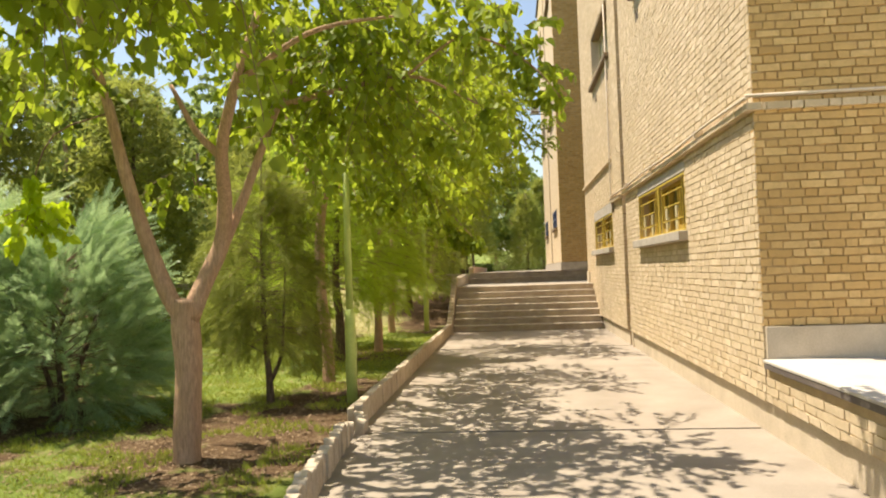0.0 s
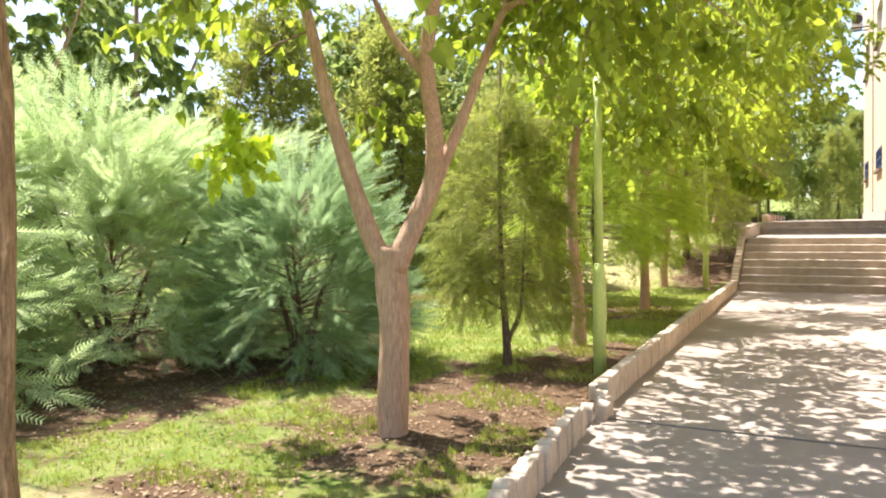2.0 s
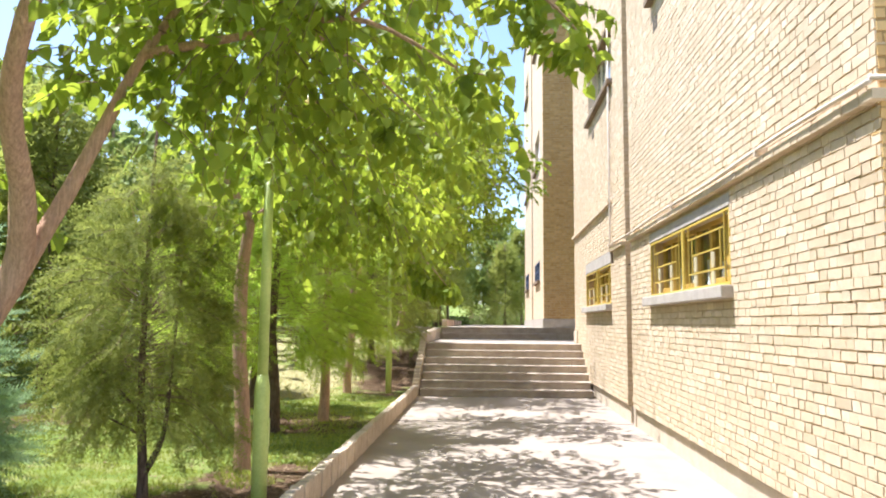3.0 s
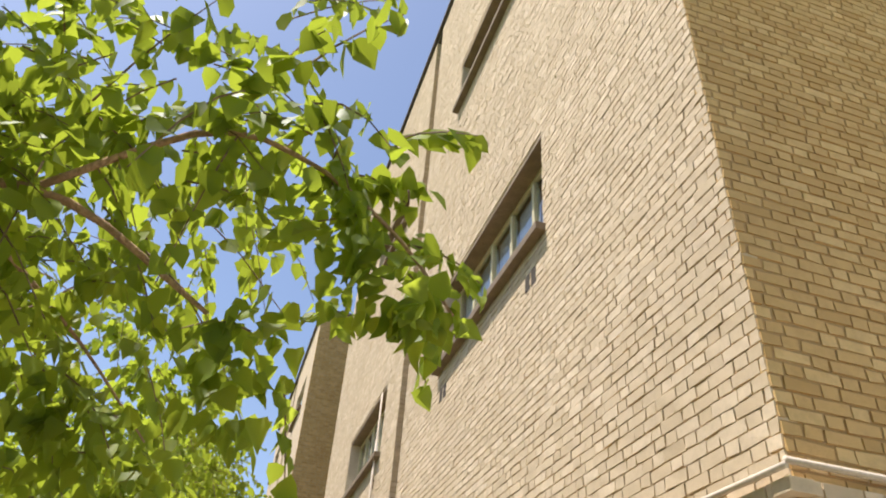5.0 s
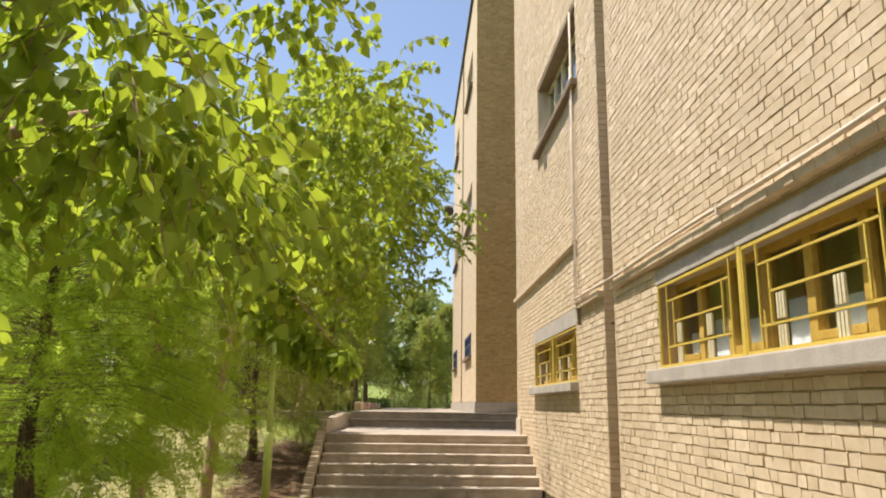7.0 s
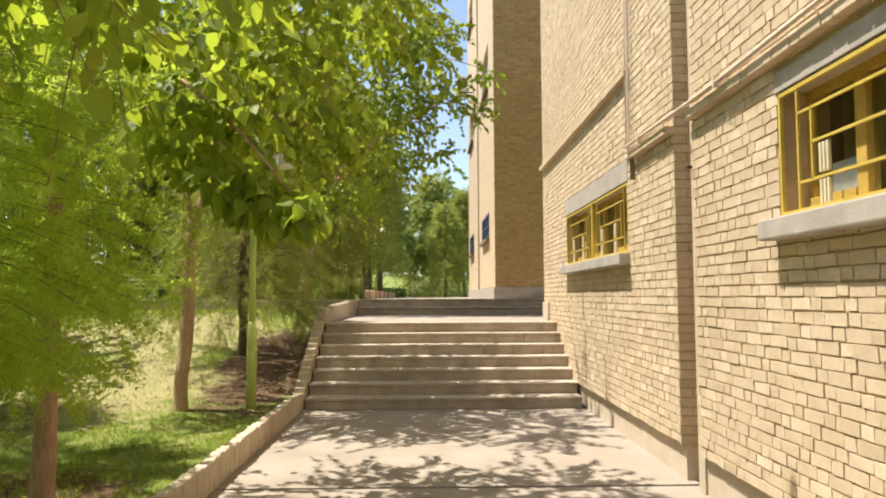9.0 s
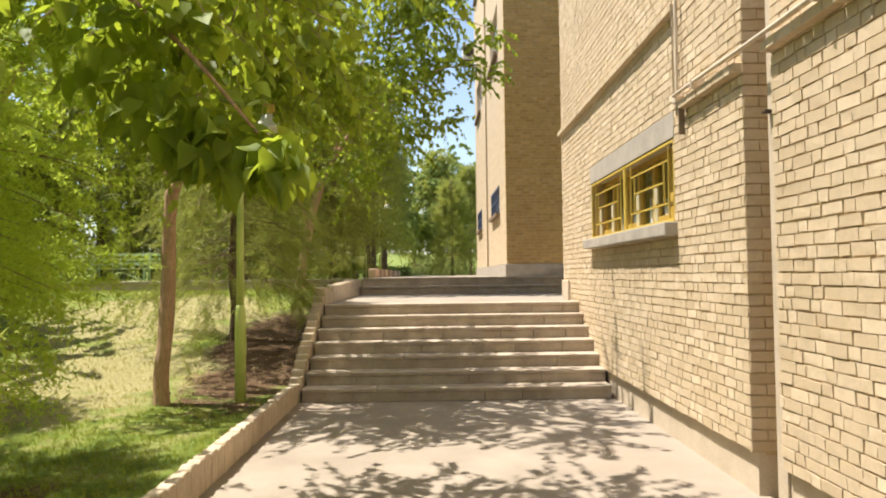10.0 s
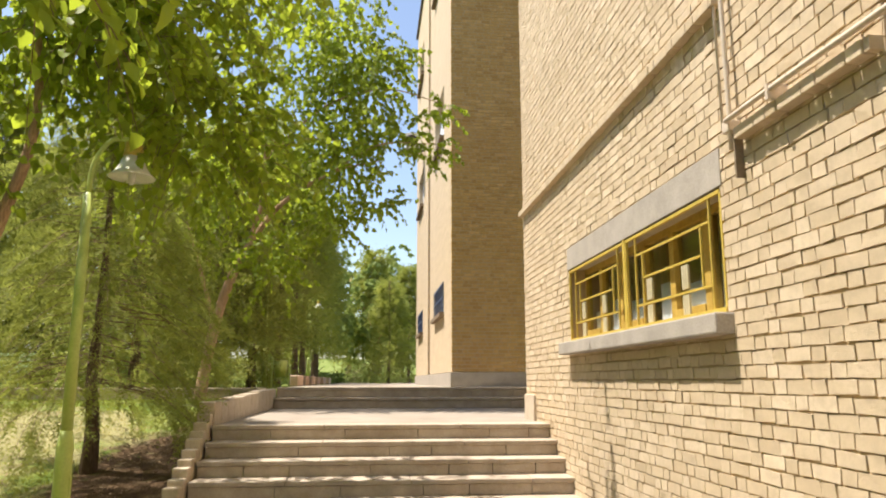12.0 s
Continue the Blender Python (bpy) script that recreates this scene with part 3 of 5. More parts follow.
wall_south = thing("wall_south", (0, 0, 0), "shaded tan brick end wall of the building", "wall", kind="structure")
# Warm bounce on this shaded wall is put into its mortar and brick colours.
part("backing", block(FACE + 0.33, 9, 7.05, 7.3, 0.4, TOP), BOUNCEMORTAR, wall_south)
part("corner_backing", block(FACE + 0.012, FACE + 0.329, 7.0465, 7.0495, 0.89, TOP), BOUNCEMORTAR, wall_south)
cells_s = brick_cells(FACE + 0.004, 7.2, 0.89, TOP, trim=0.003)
part("plinth", block(FACE + 0.014, 9, 7.0, 7.045, 0.58, 0.885, 0.004), RENDER, wall_south, "smooth cement plinth")

# end faces of the open joint between the two halves of the wall
joint = thing("wall_joint", (0, 0, 0), "deep open vertical joint in the brick wall", "wall", kind="structure")
part("backing", block(FACE + 0.3, FACE + 0.36, 14.2, 14.85, -0.1, TOP), MORTAR, joint)
part("end_backing", block(FACE + 0.1, FACE + 0.31, 14.729, 14.75, 0.2, TOP), MORTAR, joint)
end_rows = [(0.231 + i * COURSE, 0.231 + (i + 1) * COURSE - BED, FACE + (0.106 if i % 2 else 0.214)) for i in range(int((TOP - 0.231) / COURSE))]
brick_mesh("brick_field", [q for a, b, m in end_rows for q in ((FACE + 0.004, m, a, b), (m + PERP, FACE + 0.3, a, b))], facing_south(14.713), joint, BRICK)
part("cement_strip", block(FACE + 0.035, FACE + 0.3, 14.302, 14.43, LEVEL, 9.0, 0.006), RENDER, joint, "pale cement strip")
# Small dark bar added where a shadow crosses the cement strip.
part("hook", block(FACE - 0.02, FACE + 0.05, 14.34, 14.40, 2.44, 2.455), RUST, joint)

plinth = thing("plinth_west", (0, 0, 0), "smooth cement plinth under the brick wall", "plinth", kind="structure")
for a, b in ((-9.0, 14.29), (14.73, 18.55)):
    part("plinth_course", block(FACE + 0.05, FACE + 0.33, a, b, LEVEL - 0.1, 0.224, 0.004), RENDER, plinth)
part("plinth_course", block(FACE + 0.05, FACE + 0.33, 18.55, 21.6, LEVEL - 0.1, 0.222), RENDER, plinth)
part("corner_foot", block(FACE - 0.035, FACE + 0.3, 21.05, 21.58, 0.95, 1.33, 0.012), RENDER, plinth)

part_roof = tagged(part("roof", block(FACE + 0.02, 16, 7.06, 21.6, TOP, TOP + 0.1), COPING), "flat roof with a thin dark edge", "roof", kind="structure")
tagged(part("coping", block(FACE - 0.06, FACE + 0.3, 6.98, 21.65, TOP + 0.1, TOP + 0.17), COPING), "thin dark metal roof edge", "coping", kind="structure")
tagged(part("wall_back", block(15.7, 16.0, 7.05, 21.6, -0.3, TOP), MORTAR), "plain back wall of the building", "wall", kind="structure")
tagged(part("wall_north", block(2.36, 15.7, 21.4, 21.6, -0.3, TOP), MORTAR), "plain north end wall of the building", "wall", kind="structure")

# low platform in front of the end wall
platform = thing("platform", (0, 0, 0), "low brick platform with a pale concrete slab top", "platform", kind="structure")
part("slab", block(FACE - 0.035, 9, -9, 6.99, 0.578, 0.604, 0.006), SLAB, platform, "pale concrete slab")
# Narrow dark band right under the slab.
part("drip_edge", block(FACE - 0.03, FACE + 0.3, -9, 6.985, 0.527, 0.577, 0.004), COPING, platform, "dark edge strip under the slab")
part("backing", block(FACE + 0.01, FACE + 0.3, -9, 7.03, 0.225, 0.526), MORTAR, platform)
cells_p = brick_cells(0.2, 7.04, 0.231, 0.525)

# string courses
string = thing("string_course", (0, 0, 0), "projecting brick string course along the wall", "string course", kind="structure")
for a, b, z in ((7.105, 14.3, 2.80), (14.72, 15.84, 2.80), (15.95, 21.6, 3.68)):
    for c in brick_cells(a, b, z, z + COURSE * 1.02):
        part("course_brick", block(FACE - 0.068 + 0.006 * rnd.random(), FACE + 0.02, c[0], c[1], c[2], c[3], 0.004), BRICK, string)
part("course_brick", block(FACE - 0.066, FACE + 0.06, 6.99, 7.1, 2.80, 2.80 + COURSE - BED, 0.004), BRICK, string)
c = brick_cells(2.107, 7.0, 2.80, 2.80 + COURSE * 1.02)
for q in c:
    part("course_brick", block(q[0], q[1], 7.0, 7.06, q[2], q[3], 0.004), BRICK, string)


# ---- windows ----
def bar(bm, y0, y1, z0, z1, x, t=0.007):
    """A square bar between two points of the grille's plane."""
    if abs(y1 - y0) > abs(z1 - z0):
        return box(bm, x - t, x + t, min(y0, y1), max(y0, y1), z0 - t, z0 + t)
    return box(bm, x - t, x + t, y0 - t, y0 + t, min(z0, z1), max(z0, z1))


def lower_window(name, opening):
    y0, y1, z0, z1 = opening
    w = thing(name, (FACE, (y0 + y1) / 2, z0), "wide basement window behind a yellow iron grille", "window", kind="structure")
    cx, cy, cz = FACE, (y0 + y1) / 2, z0

    def at(bm):
        bmesh.ops.translate(bm, verts=bm.verts, vec=(-cx, -cy, -cz))
        return bm

    sill = part("sill", at(block(FACE - 0.115, FACE + 0.2, y0 - 0.06, y1 + 0.06, z0 - 0.125, z0 - 0.004, 0.012)), LINTEL, w, "chipped grey concrete sill")
    part("lintel", at(block(FACE - 0.006, FACE + 0.28, y0 - 0.02, y1 + (0.03 if y0 > 15 else 0.02), z1 - 0.006, 2.85 if y0 > 15 else 2.745, 0.004)), LINTEL, w, "grey concrete lintel")
    for y in (y0, y1):
        s = 1 if y == y0 else -1
        part("reveal", at(block(FACE + 0.012, FACE + 0.3, *sorted((y, y + s * 0.012)), z0, z1)), MORTAR, w)
    # ochre casements and glass, set back
    fx = FACE + 0.17
    fr = part("window_frame", at(box(box(box(box(bmesh.new(), fx, fx + 0.06, y0, y1, z0, z0 + 0.06), fx, fx + 0.06, y0, y1, z1 - 0.06, z1), fx, fx + 0.06, y0, y0 + 0.06, z0 + 0.06, z1 - 0.06), fx, fx + 0.06, y1 - 0.06, y1, z0 + 0.06, z1 - 0.06)), OCHRE, w, "ochre painted timber frame")
    n = 6
    for i in range(1, n):
        y = y0 + (y1 - y0) * i / n
        part("mullion", at(block(fx - 0.012, fx + 0.06, y - 0.045, y + 0.045, z0 + 0.06, z1 - 0.06, 0.006)), OCHRE, fr)
    for i in range(n):
        a, b = y0 + (y1 - y0) * i / n + 0.045, y0 + (y1 - y0) * (i + 1) / n - 0.045
        p = part("pane", at(block(fx + 0.028, fx + 0.033, a, b, z0 + 0.06, z1 - 0.06)), GLASS, w)
        p.visible_shadow = False
        if i % 2:
            part("rail", at(block(fx - 0.02, fx + 0.05, a, b, z0 + 0.062, z0 + 0.115, 0.005)), OCHRE, fr)
        part("curtain", at(block(fx + 0.07, fx + 0.08, a + 0.005, b - 0.05 * (i % 3), z0 + 0.03, z0 + (0.30 if i % 2 else 0.36))), CLOTH, w, "white net curtain")
    part("room", at(block(fx + 0.28, fx + 0.33, y0 - 0.4, y1 + 0.4, z0 - 0.4, z1 + 0.3)), ROOM, w, "dim room wall behind the window")
    for a, b in ((y0 - 0.4, y0 - 0.35), (y1 + 0.35, y1 + 0.4)):
        part("room_side", at(block(FACE + 0.32, fx + 0.28, a, b, z0 - 0.4, z1 + 0.3)), ROOM, w)
    part("room_ceiling", at(block(FACE + 0.32, fx + 0.28, y0 - 0.4, y1 + 0.4, z1 + 0.25, z1 + 0.3)), ROOM, w)
    part("room_floor", at(block(FACE + 0.32, fx + 0.28, y0 - 0.4, y1 + 0.4, z0 - 0.45, z0 - 0.4)), ROOM, w)
    # two grille panels
    gx, h = FACE + 0.012, z1 - z0
    ym = (y0 + y1) / 2
    for a, b in ((y0 + 0.02, ym - 0.03), (ym + 0.03, y1 - 0.02)):
        g = part("grille", at(bar(bar(bar(bar(bmesh.new(), a, b, z0 + 0.02, z0 + 0.02, gx, 0.014), a, b, z1 - 0.03, z1 - 0.03, gx, 0.011), a, a, z0 + 0.03, z1 - 0.03, gx, 0.011), b, b, z0 + 0.03, z1 - 0.03, gx, 0.011)), YELLOW, w, "yellow painted iron grille")
        ln = b - a
        u = lambda v: a + ln * v
        for v in (0.1, 0.88):
            part("upright", at(bar(bmesh.new(), u(v), u(v), z0 + 0.03, z1 - 0.03, gx)), YELLOW, g)
        for v0, v1, q in ((0.1, 0.88, 0.24), (0.18, 0.79, 0.51), (0.1, 0.88, 0.76)):
            part("crossbar", at(bar(bmesh.new(), u(v0), u(v1), z0 + h * q, z0 + h * q, gx)), YELLOW, g)
        for v in (0.18, 0.79):
            part("upright", at(bar(bmesh.new(), u(v), u(v), z0 + h * 0.24, z0 + h * 0.76, gx, 0.007)), YELLOW, g)
        for v, q0, q1 in ((0.34, 0.03, 0.22), (0.34, 0.27, 0.48), (0.72, 0.03, 0.22), (0.72, 0.27, 0.48)):
            for k in (-1, 0, 1):
                part("ornament", at(block(gx - 0.006, gx + 0.012, u(v) + k * 0.034 - 0.012, u(v) + k * 0.034 + 0.012, z0 + h * q0, z0 + h * q1, 0.004)), CREAM, g)
    part("grille_post", at(block(gx - 0.016, gx + 0.016, ym - 0.022, ym + 0.022, z0, z1 - 0.01)), YELLOW, w)


lower_window("window_1", W1)
lower_window("window_2", W2)


def upper_window(name, opening, panes=5):
    y0, y1, z0, z1 = opening
    c = Vector((FACE, (y0 + y1) / 2, z0))
    w = thing(name, c, "tall upper window with cream mullions and pale glass", "window", kind="structure")

    def at(bm):
        bmesh.ops.translate(bm, verts=bm.verts, vec=-c)
        return bm

    part("sill", at(block(FACE - 0.10, FACE + 0.2, y0 - 0.05, y1 + 0.05, z0 - 0.09, z0 - 0.004, 0.008)), SILL, w, "brown stone sill")
    part("lintel", at(block(FACE + 0.012, FACE + 0.3, y0 + 0.002, y1 - 0.002, z1 - 0.035, z1 - 0.002)), SILL, w)
    for y, s in ((y0, 1), (y1, -1)):
        part("reveal", at(block(FACE + 0.012, FACE + 0.3, *sorted((y + s * 0.002, y + s * 0.02)), z0, z1 - 0.036)), RENDER, w)
    fx = FACE + 0.2
    fr = part("window_frame", at(box(box(bmesh.new(), fx, fx + 0.05, y0, y1, z0, z0 + 0.05), fx, fx + 0.05, y0, y1, z1 - 0.085, z1 - 0.036)), CREAM, w, "cream painted frame")
    for i in range(panes + 1):
        y = y0 + 0.03 + (y1 - y0 - 0.06) * i / panes
        part("mullion", at(block(fx - 0.01, fx + 0.05, y - 0.03, y + 0.03, z0 + 0.05, z1 - 0.085, 0.005)), CREAM, fr)
    for i in range(panes):
        a, b = y0 + 0.06 + (y1 - y0 - 0.06) * i / panes, y0 + (y1 - y0 - 0.06) * (i + 1) / panes
        p = part("pane", at(block(fx + 0.022, fx + 0.028, a, b, z0 + 0.05, z1 - 0.085)), GLASS, w)
        p.visible_shadow = False
        part("blind", at(block(fx + 0.09, fx + 0.10, a, b, z0 + 0.02, z1 - 0.1)), CLOTH, w, "pale window blind")
    part("room", at(block(fx + 0.12, fx + 0.14, y0, y1, z0, z1)), ROOM, w)


upper_window("window_3", U1)
upper_window("window_4", U2)
upper_window("window_5", V1)
upper_window("window_6", V2)

# twin air bricks under the upper windows
air = thing("air_vent", (FACE, 12.35, 5.55), "small twin-hole terracotta air vent in the wall", "air vent", "wall vents")
for k in (-1, 1):
    part("hole", block(-0.004, 0.02, k * 0.07 - 0.05, k * 0.07 + 0.05, -0.09, 0.09), RUST, air)
for y, z in ((9.7, 5.55), (16.1, 5.55), (18.1, 5.55), (12.9, 10.3), (16.8, 10.3)):
    copy_thing(air, pose(FACE, y, z))

# conduits and cables on the wall
pipe = thing("conduit", (0, 0, 0), "pale metal conduit clipped along the brick wall", "pipe")
line = [(FACE - 0.085, y, 2.905 + 0.012 * math.sin(y * 1.7)) for y in np.linspace(6.97, 15.85, 26)]
tube_part("pipe_run", line, [0.016] * len(line), CONDUIT, pipe, 8)
tube_part("pipe_run", [(FACE - 0.085, 6.97, 2.918), (4, 6.96, 2.92), (7, 6.96, 2.925)], [0.016] * 3, CONDUIT, pipe, 8)
for y in (8.7, 11.37, 13.6, 15.4):
    part("clip", block(FACE - 0.105, FACE + 0.01, y - 0.012, y + 0.012, 2.86, 2.94), CONDUIT, pipe)
riser = thing("riser_conduit", (FACE, 15.87, 2.86), "thin vertical conduit with an elbow on the brick wall", "pipe")
line = [(-0.05, 0.0, -0.1), (-0.05, 0.0, 0.1), (-0.045, 0.01, 1.0), (-0.045, 0.0, 2.2), (-0.05, 0.01, 4.2)]
tube_part("pipe_run", line, [0.014] * 5, CONDUIT, riser, 8)
line = [(-0.045, 0.09, 0.05), (-0.045, 0.1, 1.0), (-0.045, 0.09, 3.4)]
tube_part("pipe_run", line, [0.009] * 3, CONDUIT, riser, 6)
part("elbow_box", block(-0.075, 0.0, -0.025, 0.05, 0.0, 0.07, 0.01), CONDUIT, riser)
part("bracket", block(-0.05, 0.02, -0.035, -0.02, -0.27, -0.02), SILL, riser)

# ---- the far block ----
BX, BY, BTOP = 1.65, 26.9, 14.9
far = thing("far_building", (BX, BY, UPPER), "tall tan brick building block at the head of the steps", "building")


def far_at(bm):
    bmesh.ops.translate(bm, verts=bm.verts, vec=(-BX, -BY, -UPPER))
    return bm


FAR_HOLES = ((28.6, 31.0, 3.05, 3.75), (28.6, 31.0, 7.3, 8.6), (35.4, 37.6, 3.05, 3.75), (35.4, 37.6, 7.3, 8.6), (28.6, 31.0, 12.0, 13.2), (35.4, 37.6, 12.0, 13.2))
west_side = bmesh.new()
for a, b in ((BY + 0.01, 32.6), (33.3, 38.8)):
    holed(west_side, a, b, UPPER + 0.3, BTOP, [h for h in FAR_HOLES if a < h[0] < b], lambda m, p, q, r, s: box(m, BX + 0.01, BX + 0.3, p, q, r, s))
bmesh.ops.remove_doubles(west_side, verts=west_side.verts, dist=0.0005)
part("wall", far_at(west_side), FARWALL, far)
part("wall", far_at(block(BX + 0.3, BX + 0.4, 32.5, 33.4, UPPER, BTOP)), FARWALL, far)
part("wall", far_at(block(BX + 0.301, 9, 38.5, 38.8, UPPER, BTOP)), FARWALL, far)
far_wall = part("wall", far_at(block(BX + 0.3, 9, BY + 0.012, BY + 0.3, UPPER, BTOP)), FARWALL, far)
# The shaded front's warm bounce light is put into its brick colour.
fb = brick_mesh("brick_field", brick_cells(BX, 4.6, UPPER + 0.3, BTOP, trim=0.003), facing_south(BY), far_wall, BOUNCEBRICK)
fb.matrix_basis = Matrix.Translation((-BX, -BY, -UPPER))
part("plinth", far_at(block(BX - 0.03, 9, BY - 0.03, BY + 0.02, UPPER - 0.15, UPPER + 0.29, 0.006)), LINTEL, far, "grey cement plinth")
part("plinth", far_at(block(BX - 0.03, BX + 0.02, BY + 0.021, 38.8, UPPER - 0.15, UPPER + 0.29)), LINTEL, far)
part("coping", far_at(block(BX - 0.07, 9, BY - 0.06, 38.86, BTOP, BTOP + 0.1)), COPING, far, "dark metal roof edge")
tube_part("downpipe", [tuple(Vector((BX + 0.1, 32.95, z)) - Vector((BX, BY, UPPER))) for z in (UPPER, 5, 9, BTOP)], [0.06] * 4, SILL, far, 8)
for h in FAR_HOLES:
    low = h[2] < 4
    wn_ = part("window", far_at(block(BX + 0.15, BX + 0.2, h[0], h[1], h[2], h[3])), CLOTH, far)
    part("sill", far_at(block(BX - 0.1, BX + 0.14, h[0] - 0.05, h[1] + 0.05, h[2] - 0.09, h[2])), SILL, wn_)
    if low:
        for i in range(9):
            y = h[0] + (h[1] - h[0]) * i / 8
            part("bar", far_at(block(BX - 0.02, BX + 0.0, y - 0.02, y + 0.02, h[2], h[3])), BLUE, wn_)
        for q in (0.05, 0.5, 0.95):
            z = h[2] + (h[3] - h[2]) * q
            part("bar", far_at(block(BX - 0.024, BX - 0.004, h[0], h[1], z - 0.02, z + 0.02)), BLUE, wn_)

ac = thing("air_conditioner", (1.22, 35.2, 9.0), "white wall-mounted air conditioner unit on a bracket", "air conditioner")
part("casing", block(-0.2, 0.2, -0.4, 0.4, 0.0, 0.55, 0.02), WHITE, ac)
bm = lathe([(0.2, 0.0), (0.2, 0.02), (0.17, 0.03), (0.05, 0.03), (0.05, 0.035), (0.01, 0.035)], 18)
bmesh.ops.transform(bm, matrix=pose(0.0, -0.41, 0.28, 90), verts=bm.verts)
part("fan_grille", bm, RUST, ac)
part("bracket", block(-0.22, 0.43, -0.3, -0.26, -0.05, -0.01), RUST, ac)
part("bracket", block(-0.22, 0.43, 0.26, 0.3, -0.05, -0.01), RUST, ac)

# ---- trees along the path ----
def tree(at, label, category="tree", group="", kind=""):
    return thing(category.split()[-1] if category != "tree" else "tree", at, label, category, group, kind)


def limb(name, points, r0, r1, parent, material=LIMBBARK, sides=10, n=14, wobble=0.16, flare=0.0, label=""):
    line = smooth_line(points, n)
    radii = [r0 + (r1 - r0) * (i / (n - 1)) + flare * math.exp(-i * 1.1) for i in range(n)]
    return tube_part(name, line, radii, material, parent, sides, wobble, label)


# the near single trunk with a knot
ta = tree((-2.65, 3.26, -0.05), "mulberry tree with one straight furrowed brown trunk")
trunk_a = limb("trunk", [(0.015, 0.01, -0.1), (0.012, 0.005, 0.3), (-0.01, 0, 0.76), (0.04, 0, 1.37), (0.04, 0.02, 1.9), (0.01, 0.02, 2.4), (-0.02, 0.05, 3.2)], 0.104, 0.075, ta, BARK, 22, 34, 0.2, 0.03)
bm = bmesh.new()
bmesh.ops.create_uvsphere(bm, u_segments=14, v_segments=8, radius=1.0)
bmesh.ops.transform(bm, matrix=pose(0.055, -0.073, 0.765, 0, 0, -53) @ Matrix.Diagonal((0.02, 0.038, 0.034, 1)), verts=bm.verts)
part("knot", bm, BARK, trunk_a, smooth=True)
bm = bmesh.new()
bmesh.ops.create_uvsphere(bm, u_segments=10, v_segments=6, radius=1.0)
bmesh.ops.transform(bm, matrix=pose(0.066, -0.087, 0.765, 0, 0, -53) @ Matrix.Diagonal((0.008, 0.016, 0.016, 1)), verts=bm.verts)
part("knot_hole", bm, RUST, trunk_a, smooth=True)
limb("limb", [(-0.02, 0.05, 3.1), (0.5, 0.3, 3.6), (1.1, 0.4, 3.9)], 0.055, 0.015, ta)
limb("limb", [(-0.02, 0.05, 3.1), (-0.5, -0.3, 3.7), (-1.0, -0.5, 4.1)], 0.055, 0.015, ta)
# The last three clumps, above the view, are added to dapple path and platform.
leafy("crown", [((0.0, 0.0, 3.75), (1.6, 1.5, 0.75), 3600), ((1.0, 0.8, 3.5), (1.1, 1.0, 0.5), 1000), ((1.5, -0.6, 3.9), (1.0, 1.1, 0.5), 1400), ((2.4, 0.6, 4.25), (1.1, 1.6, 0.45), 1500), ((3.1, 1.7, 4.4), (0.5, 0.6, 0.3), 380), ((3.0, 0.4, 4.5), (0.6, 0.8, 0.3), 380)], ta, LEAF)

# the forked tree
tb = tree((-2.84, 6.17, -0.05), "forked mulberry tree with smooth reddish-brown limbs", "tree")
limb("trunk", [(0.0, 0, -0.1), (0.0, 0, 0.2), (0.02, 0, 0.75), (0.0, 0, 1.2), (0.02, 0.0, 1.36)], 0.112, 0.105, tb, LIMBBARK, 18, 22, 0.18, 0.05)
limb("limb", [(0.0, 0.0, 1.18), (-0.14, -0.04, 1.45), (-0.3, -0.08, 1.95), (-0.42, -0.14, 2.45), (-0.52, -0.2, 3.0), (-0.7, -0.3, 3.7)], 0.078, 0.03, tb, LIMBBARK, 12, 20)
limb("limb", [(0.03, 0.0, 1.2), (0.14, 0.08, 1.5), (0.26, 0.15, 1.8), (0.36, 0.02, 2.15), (0.45, -0.25, 2.52), (0.62, -0.4, 2.95), (0.8, -0.3, 3.6)], 0.085, 0.03, tb, LIMBBARK, 12, 22)
limb("limb", [(0.24, 0.15, 1.72), (0.38, 0.26, 2.1), (0.5, 0.38, 2.5), (0.66, 0.5, 3.0), (0.9, 0.7, 3.6)], 0.052, 0.02, tb, LIMBBARK, 10, 16)
limb("limb", [(0.44, -0.22, 2.48), (0.26, -0.3, 2.7), (0.1, -0.36, 3.05)], 0.04, 0.016, tb, LIMBBARK, 8, 10)
limb("limb", [(0.7, 0.5, 3.05), (1.3, 0.6, 3.2), (1.9, 0.55, 3.25), (2.45, 0.65, 3.0)], 0.03, 0.008, tb, LIMBBARK, 7, 14)
limb("limb", [(0.66, -0.36, 3.05), (1.3, -0.5, 3.35), (2.0, -0.3, 3.5)], 0.03, 0.008, tb, LIMBBARK, 7, 12)
limb("limb", [(1.8, 0.56, 3.24), (2.3, 0.35, 3.5), (2.65, 0.25, 3.4), (2.96, 0.2, 3.15), (3.15, 0.18, 2.9)], 0.014, 0.005, tb, LIMBBARK, 6, 14)
limb("limb", [(1.6, 0.6, 3.22), (1.95, 1.2, 3.1), (2.3, 1.4, 2.8)], 0.012, 0.004, tb, LIMBBARK, 6, 10)
